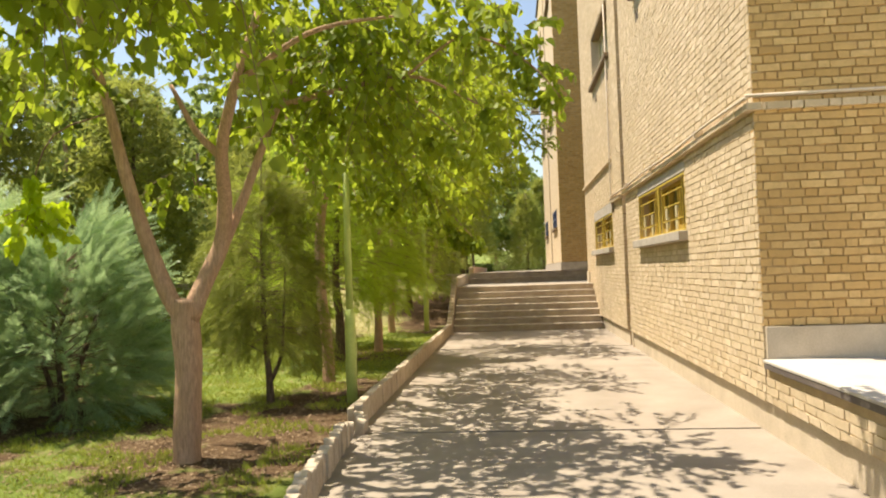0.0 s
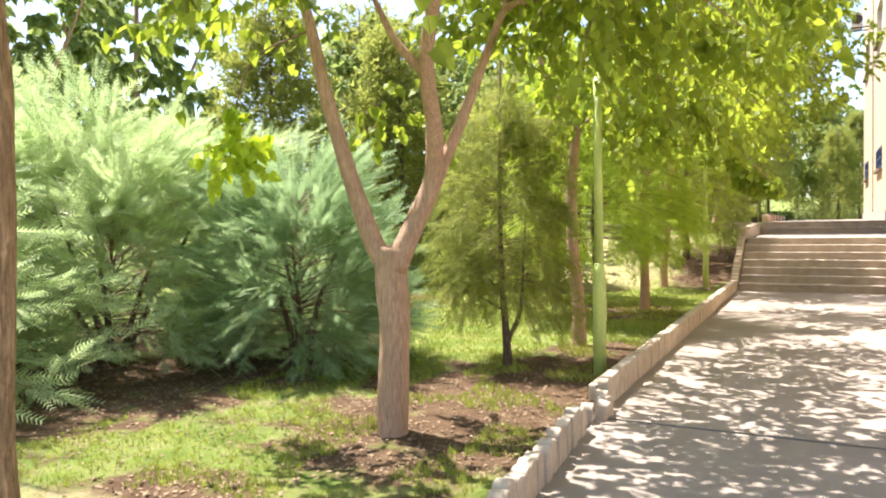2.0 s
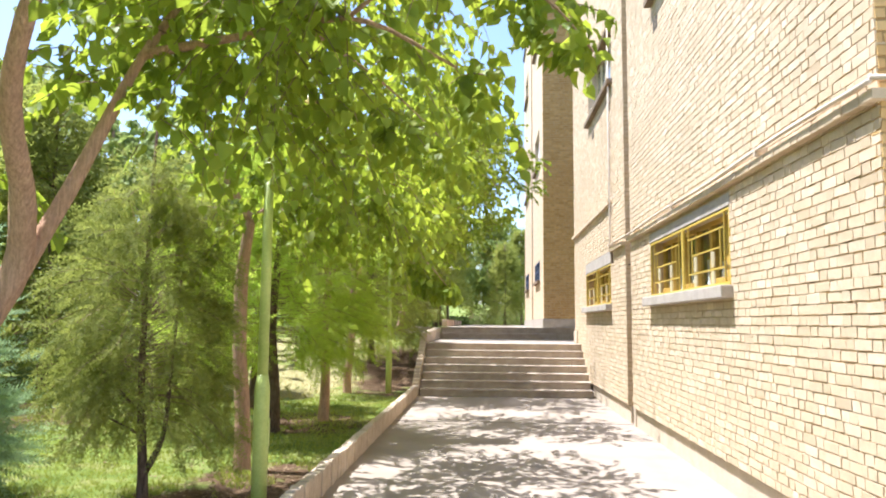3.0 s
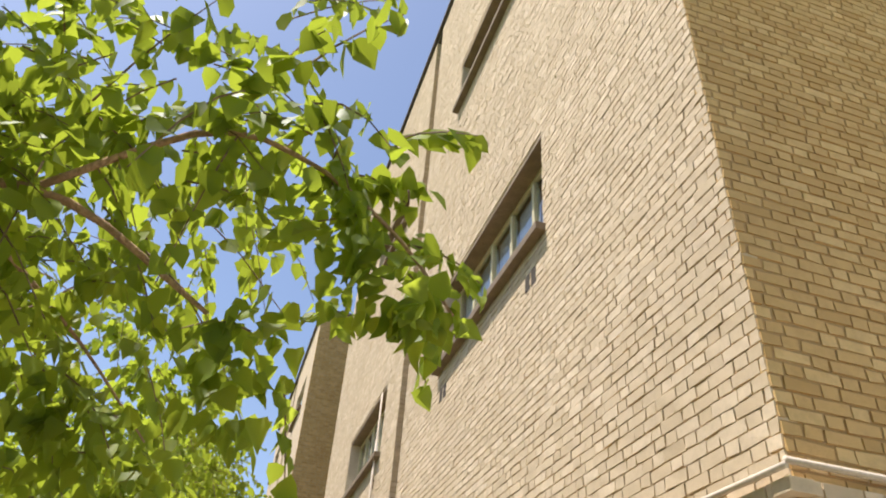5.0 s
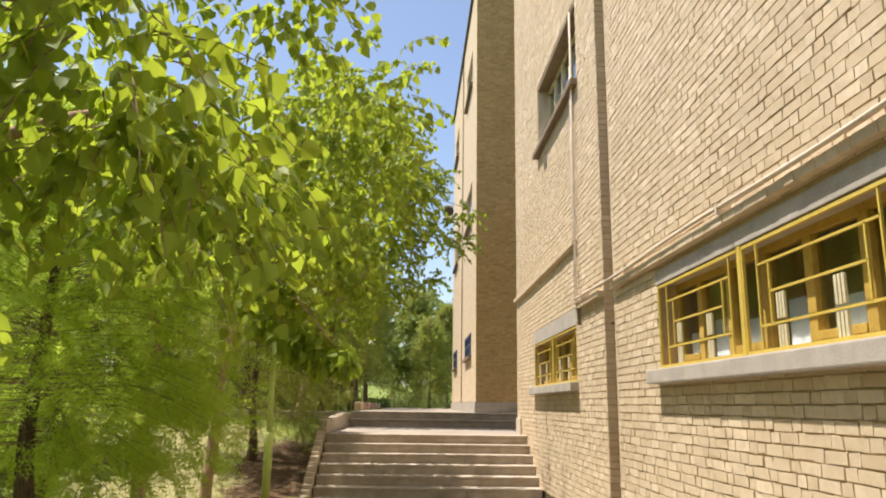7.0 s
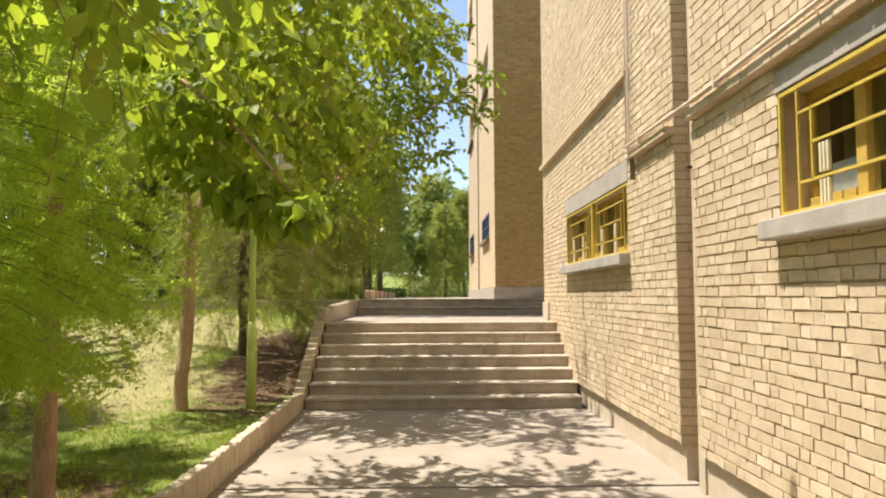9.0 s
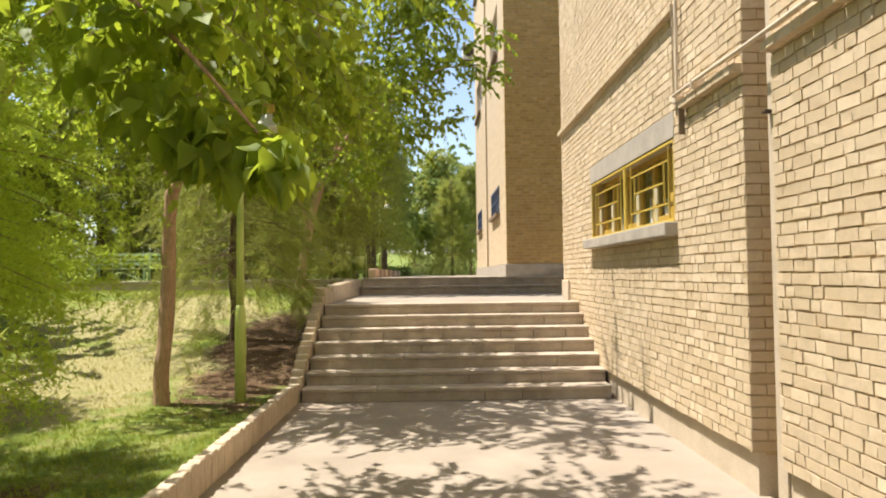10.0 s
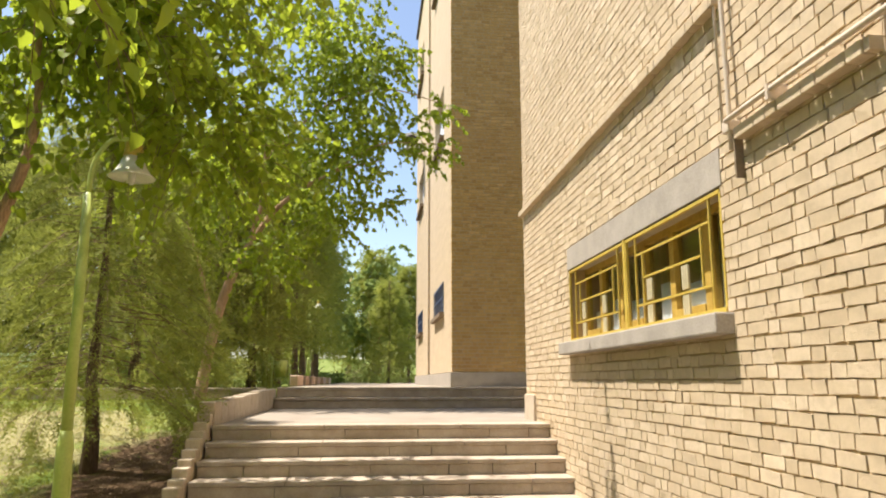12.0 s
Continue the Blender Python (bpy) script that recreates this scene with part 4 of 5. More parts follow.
leafy("crown", [((-0.2, -0.1, 4.15), (1.7, 1.7, 0.85), 1000), ((0.9, 0.3, 3.95), (1.1, 1.2, 0.7), 950), ((1.2, 0.7, 3.4), (0.8, 0.7, 0.5), 750),
                ((1.8, 0.6, 3.5), (0.55, 0.6, 0.35), 380), ((-0.9, -0.5, 3.1), (0.55, 0.5, 0.3), 240), ((0.6, 0.5, 2.9), (0.35, 0.4, 0.25), 130),
                ((-0.25, 0.5, 2.45), (0.25, 0.3, 0.25), 70), ((0.95, 1.5, 3.3), (0.8, 0.7, 0.6), 900), ((0.1, -1.1, 3.5), (0.9, 0.6, 0.35), 420),
                ((2.95, 0.3, 3.2), (0.22, 0.22, 0.18), 39),
                ((2.7, 0.6, 2.9), (0.2, 0.2, 0.16), 26), ((2.72, 0.3, 3.45), (0.25, 0.25, 0.2), 78),
                ((2.45, 0.25, 3.6), (0.35, 0.35, 0.25), 104), ((2.14, 1.5, 2.85), (0.3, 0.3, 0.2), 52), ((1.85, 1.3, 3.15), (0.35, 0.35, 0.25), 104),
                ((0.7, 2.0, 3.95), (1.3, 1.2, 0.6), 1050), ((2.0, 1.0, 4.35), (0.9, 1.6, 0.4), 480)], tb, LEAF)
single_leaves(tb, [((3.1, 0.2, 2.9), (0.14, 0.14, 0.12), 30), ((2.97, 0.24, 3.05), (0.18, 0.18, 0.15), 44), ((2.82, 0.3, 3.2), (0.22, 0.22, 0.18), 44), ((2.9, 0.95, 3.3), (0.1, 0.1, 0.1), 16),
                   ((2.6, 0.6, 2.9), (0.2, 0.2, 0.16), 44), ((2.58, 0.7, 2.72), (0.16, 0.16, 0.14), 30), ((2.35, 1.4, 2.62), (0.22, 0.22, 0.16), 46), ((2.08, 1.5, 2.85), (0.28, 0.28, 0.2), 50)], (0.065, 0.105))
leafy("young_leaves", [((-1.05, -0.45, 2.08), (0.13, 0.13, 0.2), 143)], tb, LIME, size=(0.07, 0.11), label="bright yellow-green young leaves")
tube_part("hanging_twig", smooth_line([(-0.5, -0.2, 2.9), (-0.85, -0.4, 2.7), (-1.0, -0.45, 2.3), (-1.05, -0.45, 2.0)], 10), np.linspace(0.009, 0.004, 10), TWIG, tb, 5)

# mulberries further along
td = tree((-2.71, 10.25, -0.05), "leaning mulberry tree with a hanging leafy crown")
limb("trunk", [(0, 0, -0.1), (-0.02, 0.02, 0.5), (-0.09, 0.05, 1.2), (-0.1, 0.05, 2.0), (0.0, 0.0, 2.7)], 0.085, 0.06, td, LIMBBARK, 14, 18, 0.15, 0.03)
limb("limb", [(0.0, 0.0, 2.6), (0.5, 0.1, 3.0), (1.1, 0.3, 3.2), (1.6, 0.5, 3.0)], 0.045, 0.01, td)
limb("limb", [(0.0, 0.0, 2.6), (-0.3, -0.2, 3.2), (-0.5, -0.2, 3.9)], 0.05, 0.015, td)
leafy("crown", [((0.05, 0.5, 3.9), (1.4, 1.5, 0.85), 800), ((1.15, 0.3, 2.95), (0.7, 0.9, 0.6), 900), ((1.35, -1.0, 2.9), (0.5, 0.7, 0.45), 480),
                ((1.4, 1.2, 2.95), (0.55, 0.6, 0.4), 420), ((0.3, -0.9, 2.7), (0.8, 0.7, 0.5), 700), ((1.34, -0.85, 2.6), (0.3, 0.3, 0.22), 117), ((1.6, -0.5, 2.65), (0.32, 0.32, 0.22), 130), ((1.6, 0.9, 4.3), (0.8, 1.2, 0.4), 320), ((1.75, 0.4, 4.65), (0.5, 0.8, 0.55), 420)], td, LEAF)

tf = tree((-2.73, 13.97, -0.03), "mulberry tree with a low branch reaching over the path")
limb("trunk", [(0, 0, -0.1), (0.02, 0, 0.6), (-0.02, 0.05, 1.4), (0.05, 0.0, 2.3)], 0.08, 0.06, tf, LIMBBARK, 14, 14, 0.15, 0.03)
limb("limb", [(0.04, 0.0, 2.2), (0.6, -0.3, 2.8), (1.1, -0.8, 2.85), (1.6, -1.1, 2.45), (1.95, -1.2, 2.05)], 0.026, 0.006, tf)
limb("limb", [(0.04, 0.0, 2.2), (-0.2, 0.2, 3.0), (-0.1, 0.3, 3.8)], 0.045, 0.012, tf)
leafy("crown", [((0.5, 0.7, 3.9), (1.3, 1.1, 0.8), 850), ((1.5, 0.2, 3.2), (0.6, 0.6, 0.4), 300), ((1.55, -1.05, 2.5), (0.2, 0.2, 0.14), 78),
                ((1.3, -0.95, 2.75), (0.35, 0.35, 0.25), 143), ((1.2, -0.9, 2.95), (0.35, 0.35, 0.25), 208), ((1.9, 0.5, 4.0), (0.9, 1.3, 0.5), 700), ((1.1, 1.0, 3.55), (0.6, 0.9, 0.4), 450), ((1.6, 0.9, 4.9), (0.8, 1.2, 0.7), 800), ((2.15, 0.0, 4.85), (0.5, 0.9, 0.6), 420)], tf, LEAF)

single_leaves(tf, [((2.02, -1.19, 1.95), (0.13, 0.15, 0.14), 50), ((1.8, -1.15, 1.98), (0.2, 0.2, 0.18), 80), ((1.58, -1.1, 2.15), (0.24, 0.22, 0.2), 80), ((1.35, -1.0, 2.4), (0.3, 0.26, 0.22), 70)], (0.085, 0.135))

th = tree((-3.14, 18.05, -0.02), "slender mulberry tree standing on the lawn beside a lamp post")
limb("trunk", [(0, 0, -0.1), (-0.02, 0, 0.35), (0.02, 0, 0.8), (0.05, 0.02, 1.5), (0.07, 0, 2.1), (0.1, 0, 2.5)], 0.088, 0.07, th, LIMBBARK, 16, 20, 0.18, 0.03)
limb("limb", [(0.08, 0, 2.3), (0.2, 0.05, 2.75), (0.36, 0.05, 3.3), (0.42, 0.0, 3.8), (0.35, 0.0, 4.5)], 0.06, 0.025, th)
limb("limb", [(0.08, 0, 2.35), (0.0, 0.05, 2.8), (-0.15, 0.1, 3.6)], 0.045, 0.015, th)
leafy("crown", [((0.3, 0.4, 4.8), (1.9, 1.8, 1.0), 4600), ((1.1, -0.6, 4.3), (0.8, 0.8, 0.5), 1000), ((1.5, 0.9, 3.9), (0.9, 1.0, 0.8), 1500), ((-0.4, -0.6, 3.3), (0.8, 0.7, 0.4), 600), ((1.2, 0.5, 6.0), (1.8, 1.8, 1.5), 2800), ((2.0, -0.5, 5.7), (0.8, 1.2, 1.1), 1000)], th, LEAF)

ti = tree((-3.0, 25.45, 1.1), "leaning mulberry tree growing beside the upper steps")
limb("trunk", [(0, 0, -0.2), (0.08, 0, 0.5), (0.24, 0, 1.45), (0.45, 0, 2.2), (0.8, 0, 2.95)], 0.11, 0.07, ti, LIMBBARK, 14, 16, 0.15, 0.04)
limb("limb", [(0.75, 0, 2.85), (1.3, -0.1, 3.6), (2.2, -0.2, 4.2), (3.1, -0.1, 4.5)], 0.06, 0.012, ti)
limb("limb", [(0.75, 0, 2.85), (0.9, 0.3, 3.8), (0.9, 0.4, 4.8)], 0.055, 0.015, ti)
limb("limb", [(2.2, -0.2, 4.2), (3.1, -0.3, 4.75), (4.2, -0.3, 4.8)], 0.02, 0.006, ti, LIMBBARK, 6, 10)
limb("limb", [(0.9, 0.4, 4.6), (2.0, 0.1, 5.6), (3.2, -0.2, 5.9), (4.3, -0.3, 5.6)], 0.03, 0.006, ti, LIMBBARK, 6, 12)
limb("limb", [(0.2, 0, 1.4), (0.0, -0.2, 2.2), (-0.3, -0.3, 3.2)], 0.05, 0.015, ti)
leafy("crown", [((0.8, 0.0, 4.6), (1.9, 1.8, 1.5), 3200), ((2.5, -0.2, 4.7), (1.0, 1.2, 0.9), 1200), ((3.1, -0.2, 3.7), (0.42, 0.6, 0.22), 170), ((2.2, -0.6, 3.3), (0.7, 0.7, 0.5), 520),
                ((1.2, -0.6, 2.6), (0.6, 0.7, 0.6), 620), ((-0.6, -0.3, 3.6), (1.2, 1.2, 0.8), 1600), ((2.9, 0.0, 6.0), (0.8, 1.0, 0.7), 900), ((1.3, 0.2, 6.6), (1.6, 1.6, 1.2), 1500), ((2.6, -0.4, 6.4), (1.1, 1.2, 1.1), 1400), ((3.5, -0.3, 5.0), (0.55, 0.8, 0.5), 380), ((4.25, -0.3, 5.5), (0.35, 0.4, 0.18), 110), ((4.05, -0.3, 4.7), (0.4, 0.4, 0.16), 110), ((1.9, 0.2, 7.9), (1.5, 1.4, 1.0), 1200)], ti, LEAF)

# ---- conifers ----
tc = thing("conifer", (-3.03, 8.77, -0.05), "small thin conifer with a dark stem and drooping sprays", "conifer")
limb("trunk", [(0, 0, -0.1), (-0.02, 0, 0.35), (-0.06, 0, 0.9), (-0.08, 0.02, 1.8), (-0.05, 0.02, 3.2)], 0.05, 0.012, tc, DARKBARK, 10, 14, 0.15, 0.02)
limb("limb", [(0.0, 0, 0.3), (0.12, 0.05, 0.6), (0.16, 0.05, 1.1), (0.2, 0.08, 1.9)], 0.028, 0.008, tc, DARKBARK, 7, 10)
limb("limb", [(-0.02, 0, 0.75), (-0.25, -0.05, 1.0), (-0.42, -0.1, 1.25)], 0.016, 0.004, tc, DARKBARK, 5, 8)
limb("limb", [(-0.03, 0, 0.6), (-0.22, -0.15, 0.75), (-0.4, -0.25, 0.85)], 0.012, 0.004, tc, DARKBARK, 5, 8)
tufted("crown", tc, OLIVE, (-0.03, 0.02, 0.75, 2.9), lambda h: 0.98 * (1 - 0.6 * h) * min(1.0, 0.6 + h), 200, 9, 10, (0.055, 0.12), 0.9, 0.75, (0.18, 0.42), 0.004)

te = thing("conifer", (-3.15, 12.75, -0.04), "bushy green conifer with a dark trunk and feathery foliage", "conifer")
limb("trunk", [(0, 0, -0.1), (0.0, 0.0, 0.6), (-0.06, 0, 1.5), (0, 0, 2.6), (0, 0, 3.7)], 0.10, 0.02, te, DARKBARK, 12, 14, 0.2, 0.03)
tufted("crown", te, THUJA, (0, 0, 1.25, 4.2), lambda h: (1.7 * (1 - h) ** 0.5 + 0.2) * min(1.0, 0.6 + 2.0 * h), 400, 10, 12, (0.065, 0.135), 0.5, 0.35, (0.25, 0.55), 0.004, loose=0.45)

tg = thing("conifer", (-4.3, 15.4, -0.04), "bushy green conifer with feathery foliage on the lawn", "conifer")
limb("trunk", [(0, 0, -0.1), (0.0, 0.0, 0.6), (0.05, 0, 1.5), (0, 0, 4.5)], 0.09, 0.02, tg, DARKBARK, 10, 12, 0.2, 0.03)
tufted("crown", tg, THUJA, (0, 0, 1.0, 5.0), lambda h: 1.3 * (1 - h) ** 0.6 + 0.15, 120, 10, 8, (0.10, 0.20), 0.4, 0.5, (0.2, 0.5))

tk = thing("conifer", (-4.9, 28.0, 1.3), "broad olive-brown conifer with foliage drooping to the wall", "conifer")
limb("trunk", [(0, 0, -0.1), (0.0, 0.0, 1.0), (0.05, 0, 2.5), (0, 0, 5.5)], 0.13, 0.02, tk, DARKBARK, 10, 12, 0.2, 0.03)
feathery("crown", tk, OLIVE, (0, 0, 0.9, 6.8), lambda h: 2.1 * (1 - h) ** 0.6 + 0.2, 200, 6500, (0.24, 0.46), 0.3, 0.75, FINE)
copy_thing(tk, pose(-8.6, 32.6, 1.3, 0, 0, 130))
copy_thing(tk, pose(-4.2, 32.2, 1.3, 0, 0, 70))
to = thing("conifer", (-3.15, 21.0, 0.4), "olive-green conifer with a bare lower trunk on the bank", "conifer")
limb("trunk", [(0, 0, -0.2), (0.02, 0.0, 0.5), (-0.04, 0, 1.2), (0.0, 0, 2.5), (0, 0, 4.6)], 0.1, 0.02, to, DARKBARK, 12, 14, 0.2, 0.03)
tufted("crown", to, OLIVE, (0, 0, 1.05, 4.9), lambda h: 1.55 * (1 - h) ** 0.5 + 0.2, 210, 9, 9, (0.08, 0.17), 0.3, 0.6, (0.22, 0.5), 0.006)

tj = thing("conifer", (-3.1, 37.0, 1.3), "tall dark columnar conifer beside the terrace path", "conifer", "conifers along the terrace")
limb("trunk", [(0, 0, -0.1), (0.0, 0.0, 1.0), (0.03, 0, 3.0), (0, 0, 8.0)], 0.14, 0.02, tj, DARKBARK, 10, 10, 0.2, 0.03)
feathery("crown", tj, OLIVE, (0, 0, 1.2, 8.4), lambda h: 1.3 * (1 - h) ** 0.45 + 0.12, 150, 3000, (0.34, 0.62), 0.55, 0.2, FINE)
for x, y, s in ((-3.4, 33.6, 1.0), (-2.9, 40.5, 1.1), (-3.0, 44.5, 1.15), (-2.8, 48.5, 1.1), (-5.6, 38.5, 1.2), (2.2, 54.5, 0.85), (-3.0, 53.0, 1.1)):
    copy_thing(tj, pose(x, y, 1.3, 0, 0, x * 211) @ Matrix.Scale(s, 4))

# ---- the wide blue-green junipers ----
def juniper(at, height, radius, branches, sprays, material, label, size=(0.17, 0.33)):
    j = thing("juniper", at, label, "juniper shrub")
    for k in range(5):
        w = k * 1.3 + at[0]
        r = radius * 0.5
        limb("stem", [(0.1 * math.cos(w), 0.1 * math.sin(w), -0.1), (0.3 * r * math.cos(w), 0.3 * r * math.sin(w), 0.5), (r * math.cos(w), r * math.sin(w), height * 0.55)], 0.05, 0.012, j, DARKBARK, 6, 8)
    tufted("foliage", j, material, (0, 0, 0.3, height * 0.72), lambda h: radius * (1 - 0.72 * h) * (0.75 + 0.25 * min(1, h * 5)), branches, 8, sprays, size, 0.75, 0.22, (0.5, 1.0), 0.008, "", 1.4, 0.34, 0.34, 0.075, SPRAY)
    return j


juniper((-7.6, 4.6, 0.0), 3.0, 2.6, 160, 8, JUNIPER, "wide feathery grey-green juniper with arching branches")
juniper((-7.1, 7.2, 0.0), 3.3, 2.2, 150, 8, JUNIPER, "spreading pale green juniper over bare dark soil")
juniper((-8.2, 9.6, 0.0), 3.6, 2.2, 100, 6, JUNIPER, "tall feathery juniper behind the lower ones", (0.16, 0.3))
juniper((-9.8, 6.4, 0.1), 4.8, 2.4, 100, 6, JUNIPER, "tall loose juniper with pale upright tips", (0.16, 0.3))
juniper((-5.15, 8.05, 0.0), 2.6, 1.1, 130, 7, BLUEGREEN, "rounded dark blue-green juniper on the lawn", (0.16, 0.3))
juniper((-8.9, 1.6, 0.0), 2.8, 2.3, 90, 6, JUNIPER, "low spreading juniper with pale branch tips")

# ---- trees closing the view ----
tm = thing("tree", (-12.8, 9.5, 0.3), "tall loose-crowned tree behind the junipers", "tree", "trees behind the lawn")
limb("trunk", [(0, 0, -0.2), (0.1, 0, 1.5), (0, 0.1, 3.5), (0.1, 0, 6.0)], 0.15, 0.04, tm, LIMBBARK, 10, 10)
limb("limb", [(0.05, 0, 2.5), (0.9, 0.4, 4.0), (1.3, 0.7, 5.2)], 0.06, 0.02, tm)
limb("limb", [(0.05, 0, 2.8), (-0.9, -0.4, 4.2), (-1.2, -0.7, 5.6)], 0.06, 0.02, tm)
leafy("crown", [((0, 0, 5.2), (2.3, 2.3, 2.4), 3600), ((1.0, 0.8, 3.2), (1.6, 1.6, 1.3), 1500), ((-0.9, -0.9, 2.6), (1.6, 1.6, 1.4), 1500)], tm, FARLEAF, OVAL, (0.18, 0.32), 28)
for x, y, s in ((-14.5, 4.0, 1.0), (-15.5, 14.5, 1.2), (-11.5, 18.0, 0.95), (-8.2, 20.5, 0.8), (-12.5, 27.8, 1.1), (-6.0, 33.0, 1.0), (-7.5, 39.0, 1.1), (0.6, 60.0, 1.1), (-4.2, 58.0, 1.2), (4.5, 57.0, 1.1), (-9.0, 52.0, 1.3), (-13.5, -1.5, 1.1), (-1.6, 66.0, 1.3), (2.4, 68.0, 1.4), (-6.5, 69.0, 1.4), (-15, 30, 1.3), (-11.5, 35, 1.2), (-9.5, 45, 1.2), (-14.5, 24, 1.0)):
    copy_thing(tm, pose(x, y, ground_height(x, y) if y < 27 or y > 57 else 1.31, 0, 0, x * 97 + y * 31) @ Matrix.Scale(s, 4))
tn = thing("conifer", (-11.2, 6.2, 0.25), "dark tall conifer behind the junipers", "conifer", "dark conifers behind the lawn")
limb("trunk", [(0, 0, -0.2), (0.0, 0.0, 1.0), (0.03, 0, 3.0), (0, 0, 7.0)], 0.15, 0.02, tn, DARKBARK, 8, 10)
feathery("crown", tn, OLIVE, (0, 0, 0.5, 7.6), lambda h: 1.9 * (1 - h) ** 0.7 + 0.15, 140, 2100, (0.45, 0.8), 0.3, 0.35, FINE)
for x, y, s in ((-10.8, 14.2, 0.9), (-6.4, 17.6, 0.75), (-9.2, 17.0, 0.9), (-12.5, 1.2, 1.0), (-17, 9, 1.2), (-13, 21, 1.1), (-9.6, 30.5, 1.1), (0.2, 62, 1.3), (-6, 64, 1.3), (-8.5, 31.5, 0.6), (-11, 29.5, 0.65), (-6.2, 32, 0.55), (-4.9, 33.5, 0.5), (0.9, 48.5, 0.75)):
    copy_thing(tn, pose(x, y, (ground_height(x, y) if y < 27 or y > 57 else 1.31) - 0.05, 0, 0, x * 57 + y * 13) @ Matrix.Scale(s, 4))

# low round shrubs on the terrace
ts = thing("shrub", (-4.1, 30.0, 1.3), "low rounded green shrub beside the terrace", "shrub", "terrace shrubs")
leafy("foliage", [((0, 0, 0.4), (0.5, 0.5, 0.35), 1300)], ts, FARLEAF, OVAL, (0.05, 0.1), 10)
for x, y, s in ((-5.1, 29.6, 1.25), (-3.4, 35.2, 1.15), (-0.4, 56.0, 1.6), (1.2, 55.5, 1.3), (-6.3, 33.5, 1.45)):
    copy_thing(ts, pose(x, y, 1.3, 0, 0, x * 90) @ Matrix.Scale(s, 4))
hedge = thing("hedge", (-1.0, 57.0, 1.3), "low clipped bright green hedge across the end of the path", "hedge")
leafy("foliage", [((k * 0.9 - 4, 0, 0.4), (0.7, 0.6, 0.45), 500) for k in range(11)], hedge, FARLEAF, OVAL, (0.1, 0.18), 10)

# ---- kerb of upright stones ----
kerb = thing("kerb", (0, 0, 0), "low kerb of upright rough pale stones along the lawn", "kerb", kind="structure")


def kerb_mesh(seed, wide, tall):
    """A rough upright stone with a rounded top."""
    r = random.Random(seed)
    bm = bmesh.new()
    prof = [(0.0, 0.0), (0.0, tall * 0.93), (wide * 0.12, tall * (0.985 + 0.02 * r.random())), (wide * 0.5, tall * (1.0 + 0.03 * r.random())), (wide * 0.86, tall * (0.98 + 0.02 * r.random())), (wide, tall * 0.92), (wide, 0.0)]
    fr = [bm.verts.new((0.045 + r.uniform(-0.006, 0.006), y, z)) for y, z in prof]
    bk = [bm.verts.new((-0.045 + r.uniform(-0.006, 0.006), y, z)) for y, z in prof]
    bm.faces.new(fr)
    bm.faces.new(bk[::-1])
    for i in range(len(prof)):
        j = (i + 1) % len(prof)
        bm.faces.new((fr[i], bk[i], bk[j], fr[j]))
    bmesh.ops.bevel(bm, geom=[e for e in bm.edges], offset=0.008, segments=1, affect="EDGES")
    bm.normal_update()
    me = bpy.data.meshes.new("kerb_stone")
    bm.to_mesh(me)
    bm.free()
    me.materials.append(KERB)
    return me


NEAR_STONES = [kerb_mesh(s, 0.125, 0.31) for s in range(5)]
TIGHT_STONES = [kerb_mesh(s + 20, 0.146, 0.31) for s in range(5)]
rk = random.Random(11)
y = 2.1
while y < 6.92:
    o = link("kerb_stone", NEAR_STONES[rk.randrange(5)], kerb)
    o.matrix_basis = pose(kerb_x(y) - 0.055 + rk.uniform(-0.008, 0.008), y, LEVEL - 0.09 + rk.uniform(-0.02, 0.014), rk.uniform(-3, 3), rk.uniform(-4, 2), rk.uniform(-5, 5) + 4)
    y += 0.138
for k in range(5):
    o = link("broken_stone", NEAR_STONES[k], kerb, "broken fallen kerb stone")
    o.matrix_basis = pose(-1.76 + 0.03 * k % 0.1, 7.06 + k * 0.1, LEVEL - 0.19 + 0.015 * k, rk.uniform(-14, 14), rk.uniform(-14, 14), rk.uniform(-20, 20))
y = 7.7
while y < 18.42:
    o = link("kerb_stone", TIGHT_STONES[rk.randrange(5)], kerb)
    o.matrix_basis = pose(-1.755 + rk.uniform(-0.004, 0.004), y, LEVEL - 0.075 + rk.uniform(-0.008, 0.008), 0, rk.uniform(-1.5, 1.5), rk.uniform(-1.5, 1.5))
    y += 0.147
part("kerb_back", block(-1.86, -1.79, 7.65, 18.5, -0.3, 0.12, 0.02), KERB, kerb)

# stepped side kerb of the stairs
side = thing("stair_kerb", (0, 0, 0), "rough pale stone kerb stepping up beside the stairs", "kerb", kind="structure")
for i in range(14):
    yy = 18.5 + i * 0.146
    top = LEVEL + 0.2 + max(0.0, (yy - 18.5)) * 0.53
    part("kerb_stone", block(-1.84 - rk.uniform(0, 0.012), -1.70, yy, yy + 0.14, LEVEL - 0.2, top + rk.uniform(-0.01, 0.02), 0.014), KERB, side)
for i in range(13):
    yy = 20.55 + i * 0.4
    part("kerb_stone", block(-1.86 - rk.uniform(0, 0.012), -1.69, yy, yy + 0.39, 0.5, 1.255 + i * 0.009 + rk.uniform(-0.008, 0.012), 0.014), KERB, side)
low = thing("terrace_wall", (0, 0, 0), "low pale retaining wall with a flat coping", "wall", kind="structure")
part("wall_body", block(-15, -1.88, 25.8, 26.02, 0.6, 1.31, 0.008), RENDER, low)
for i in range(10):
    part("coping_slab", block(-15 + i * 1.31, -15 + (i + 1) * 1.31 - 0.01, 25.76, 26.06, 1.31, 1.37, 0.008), KERB, low)


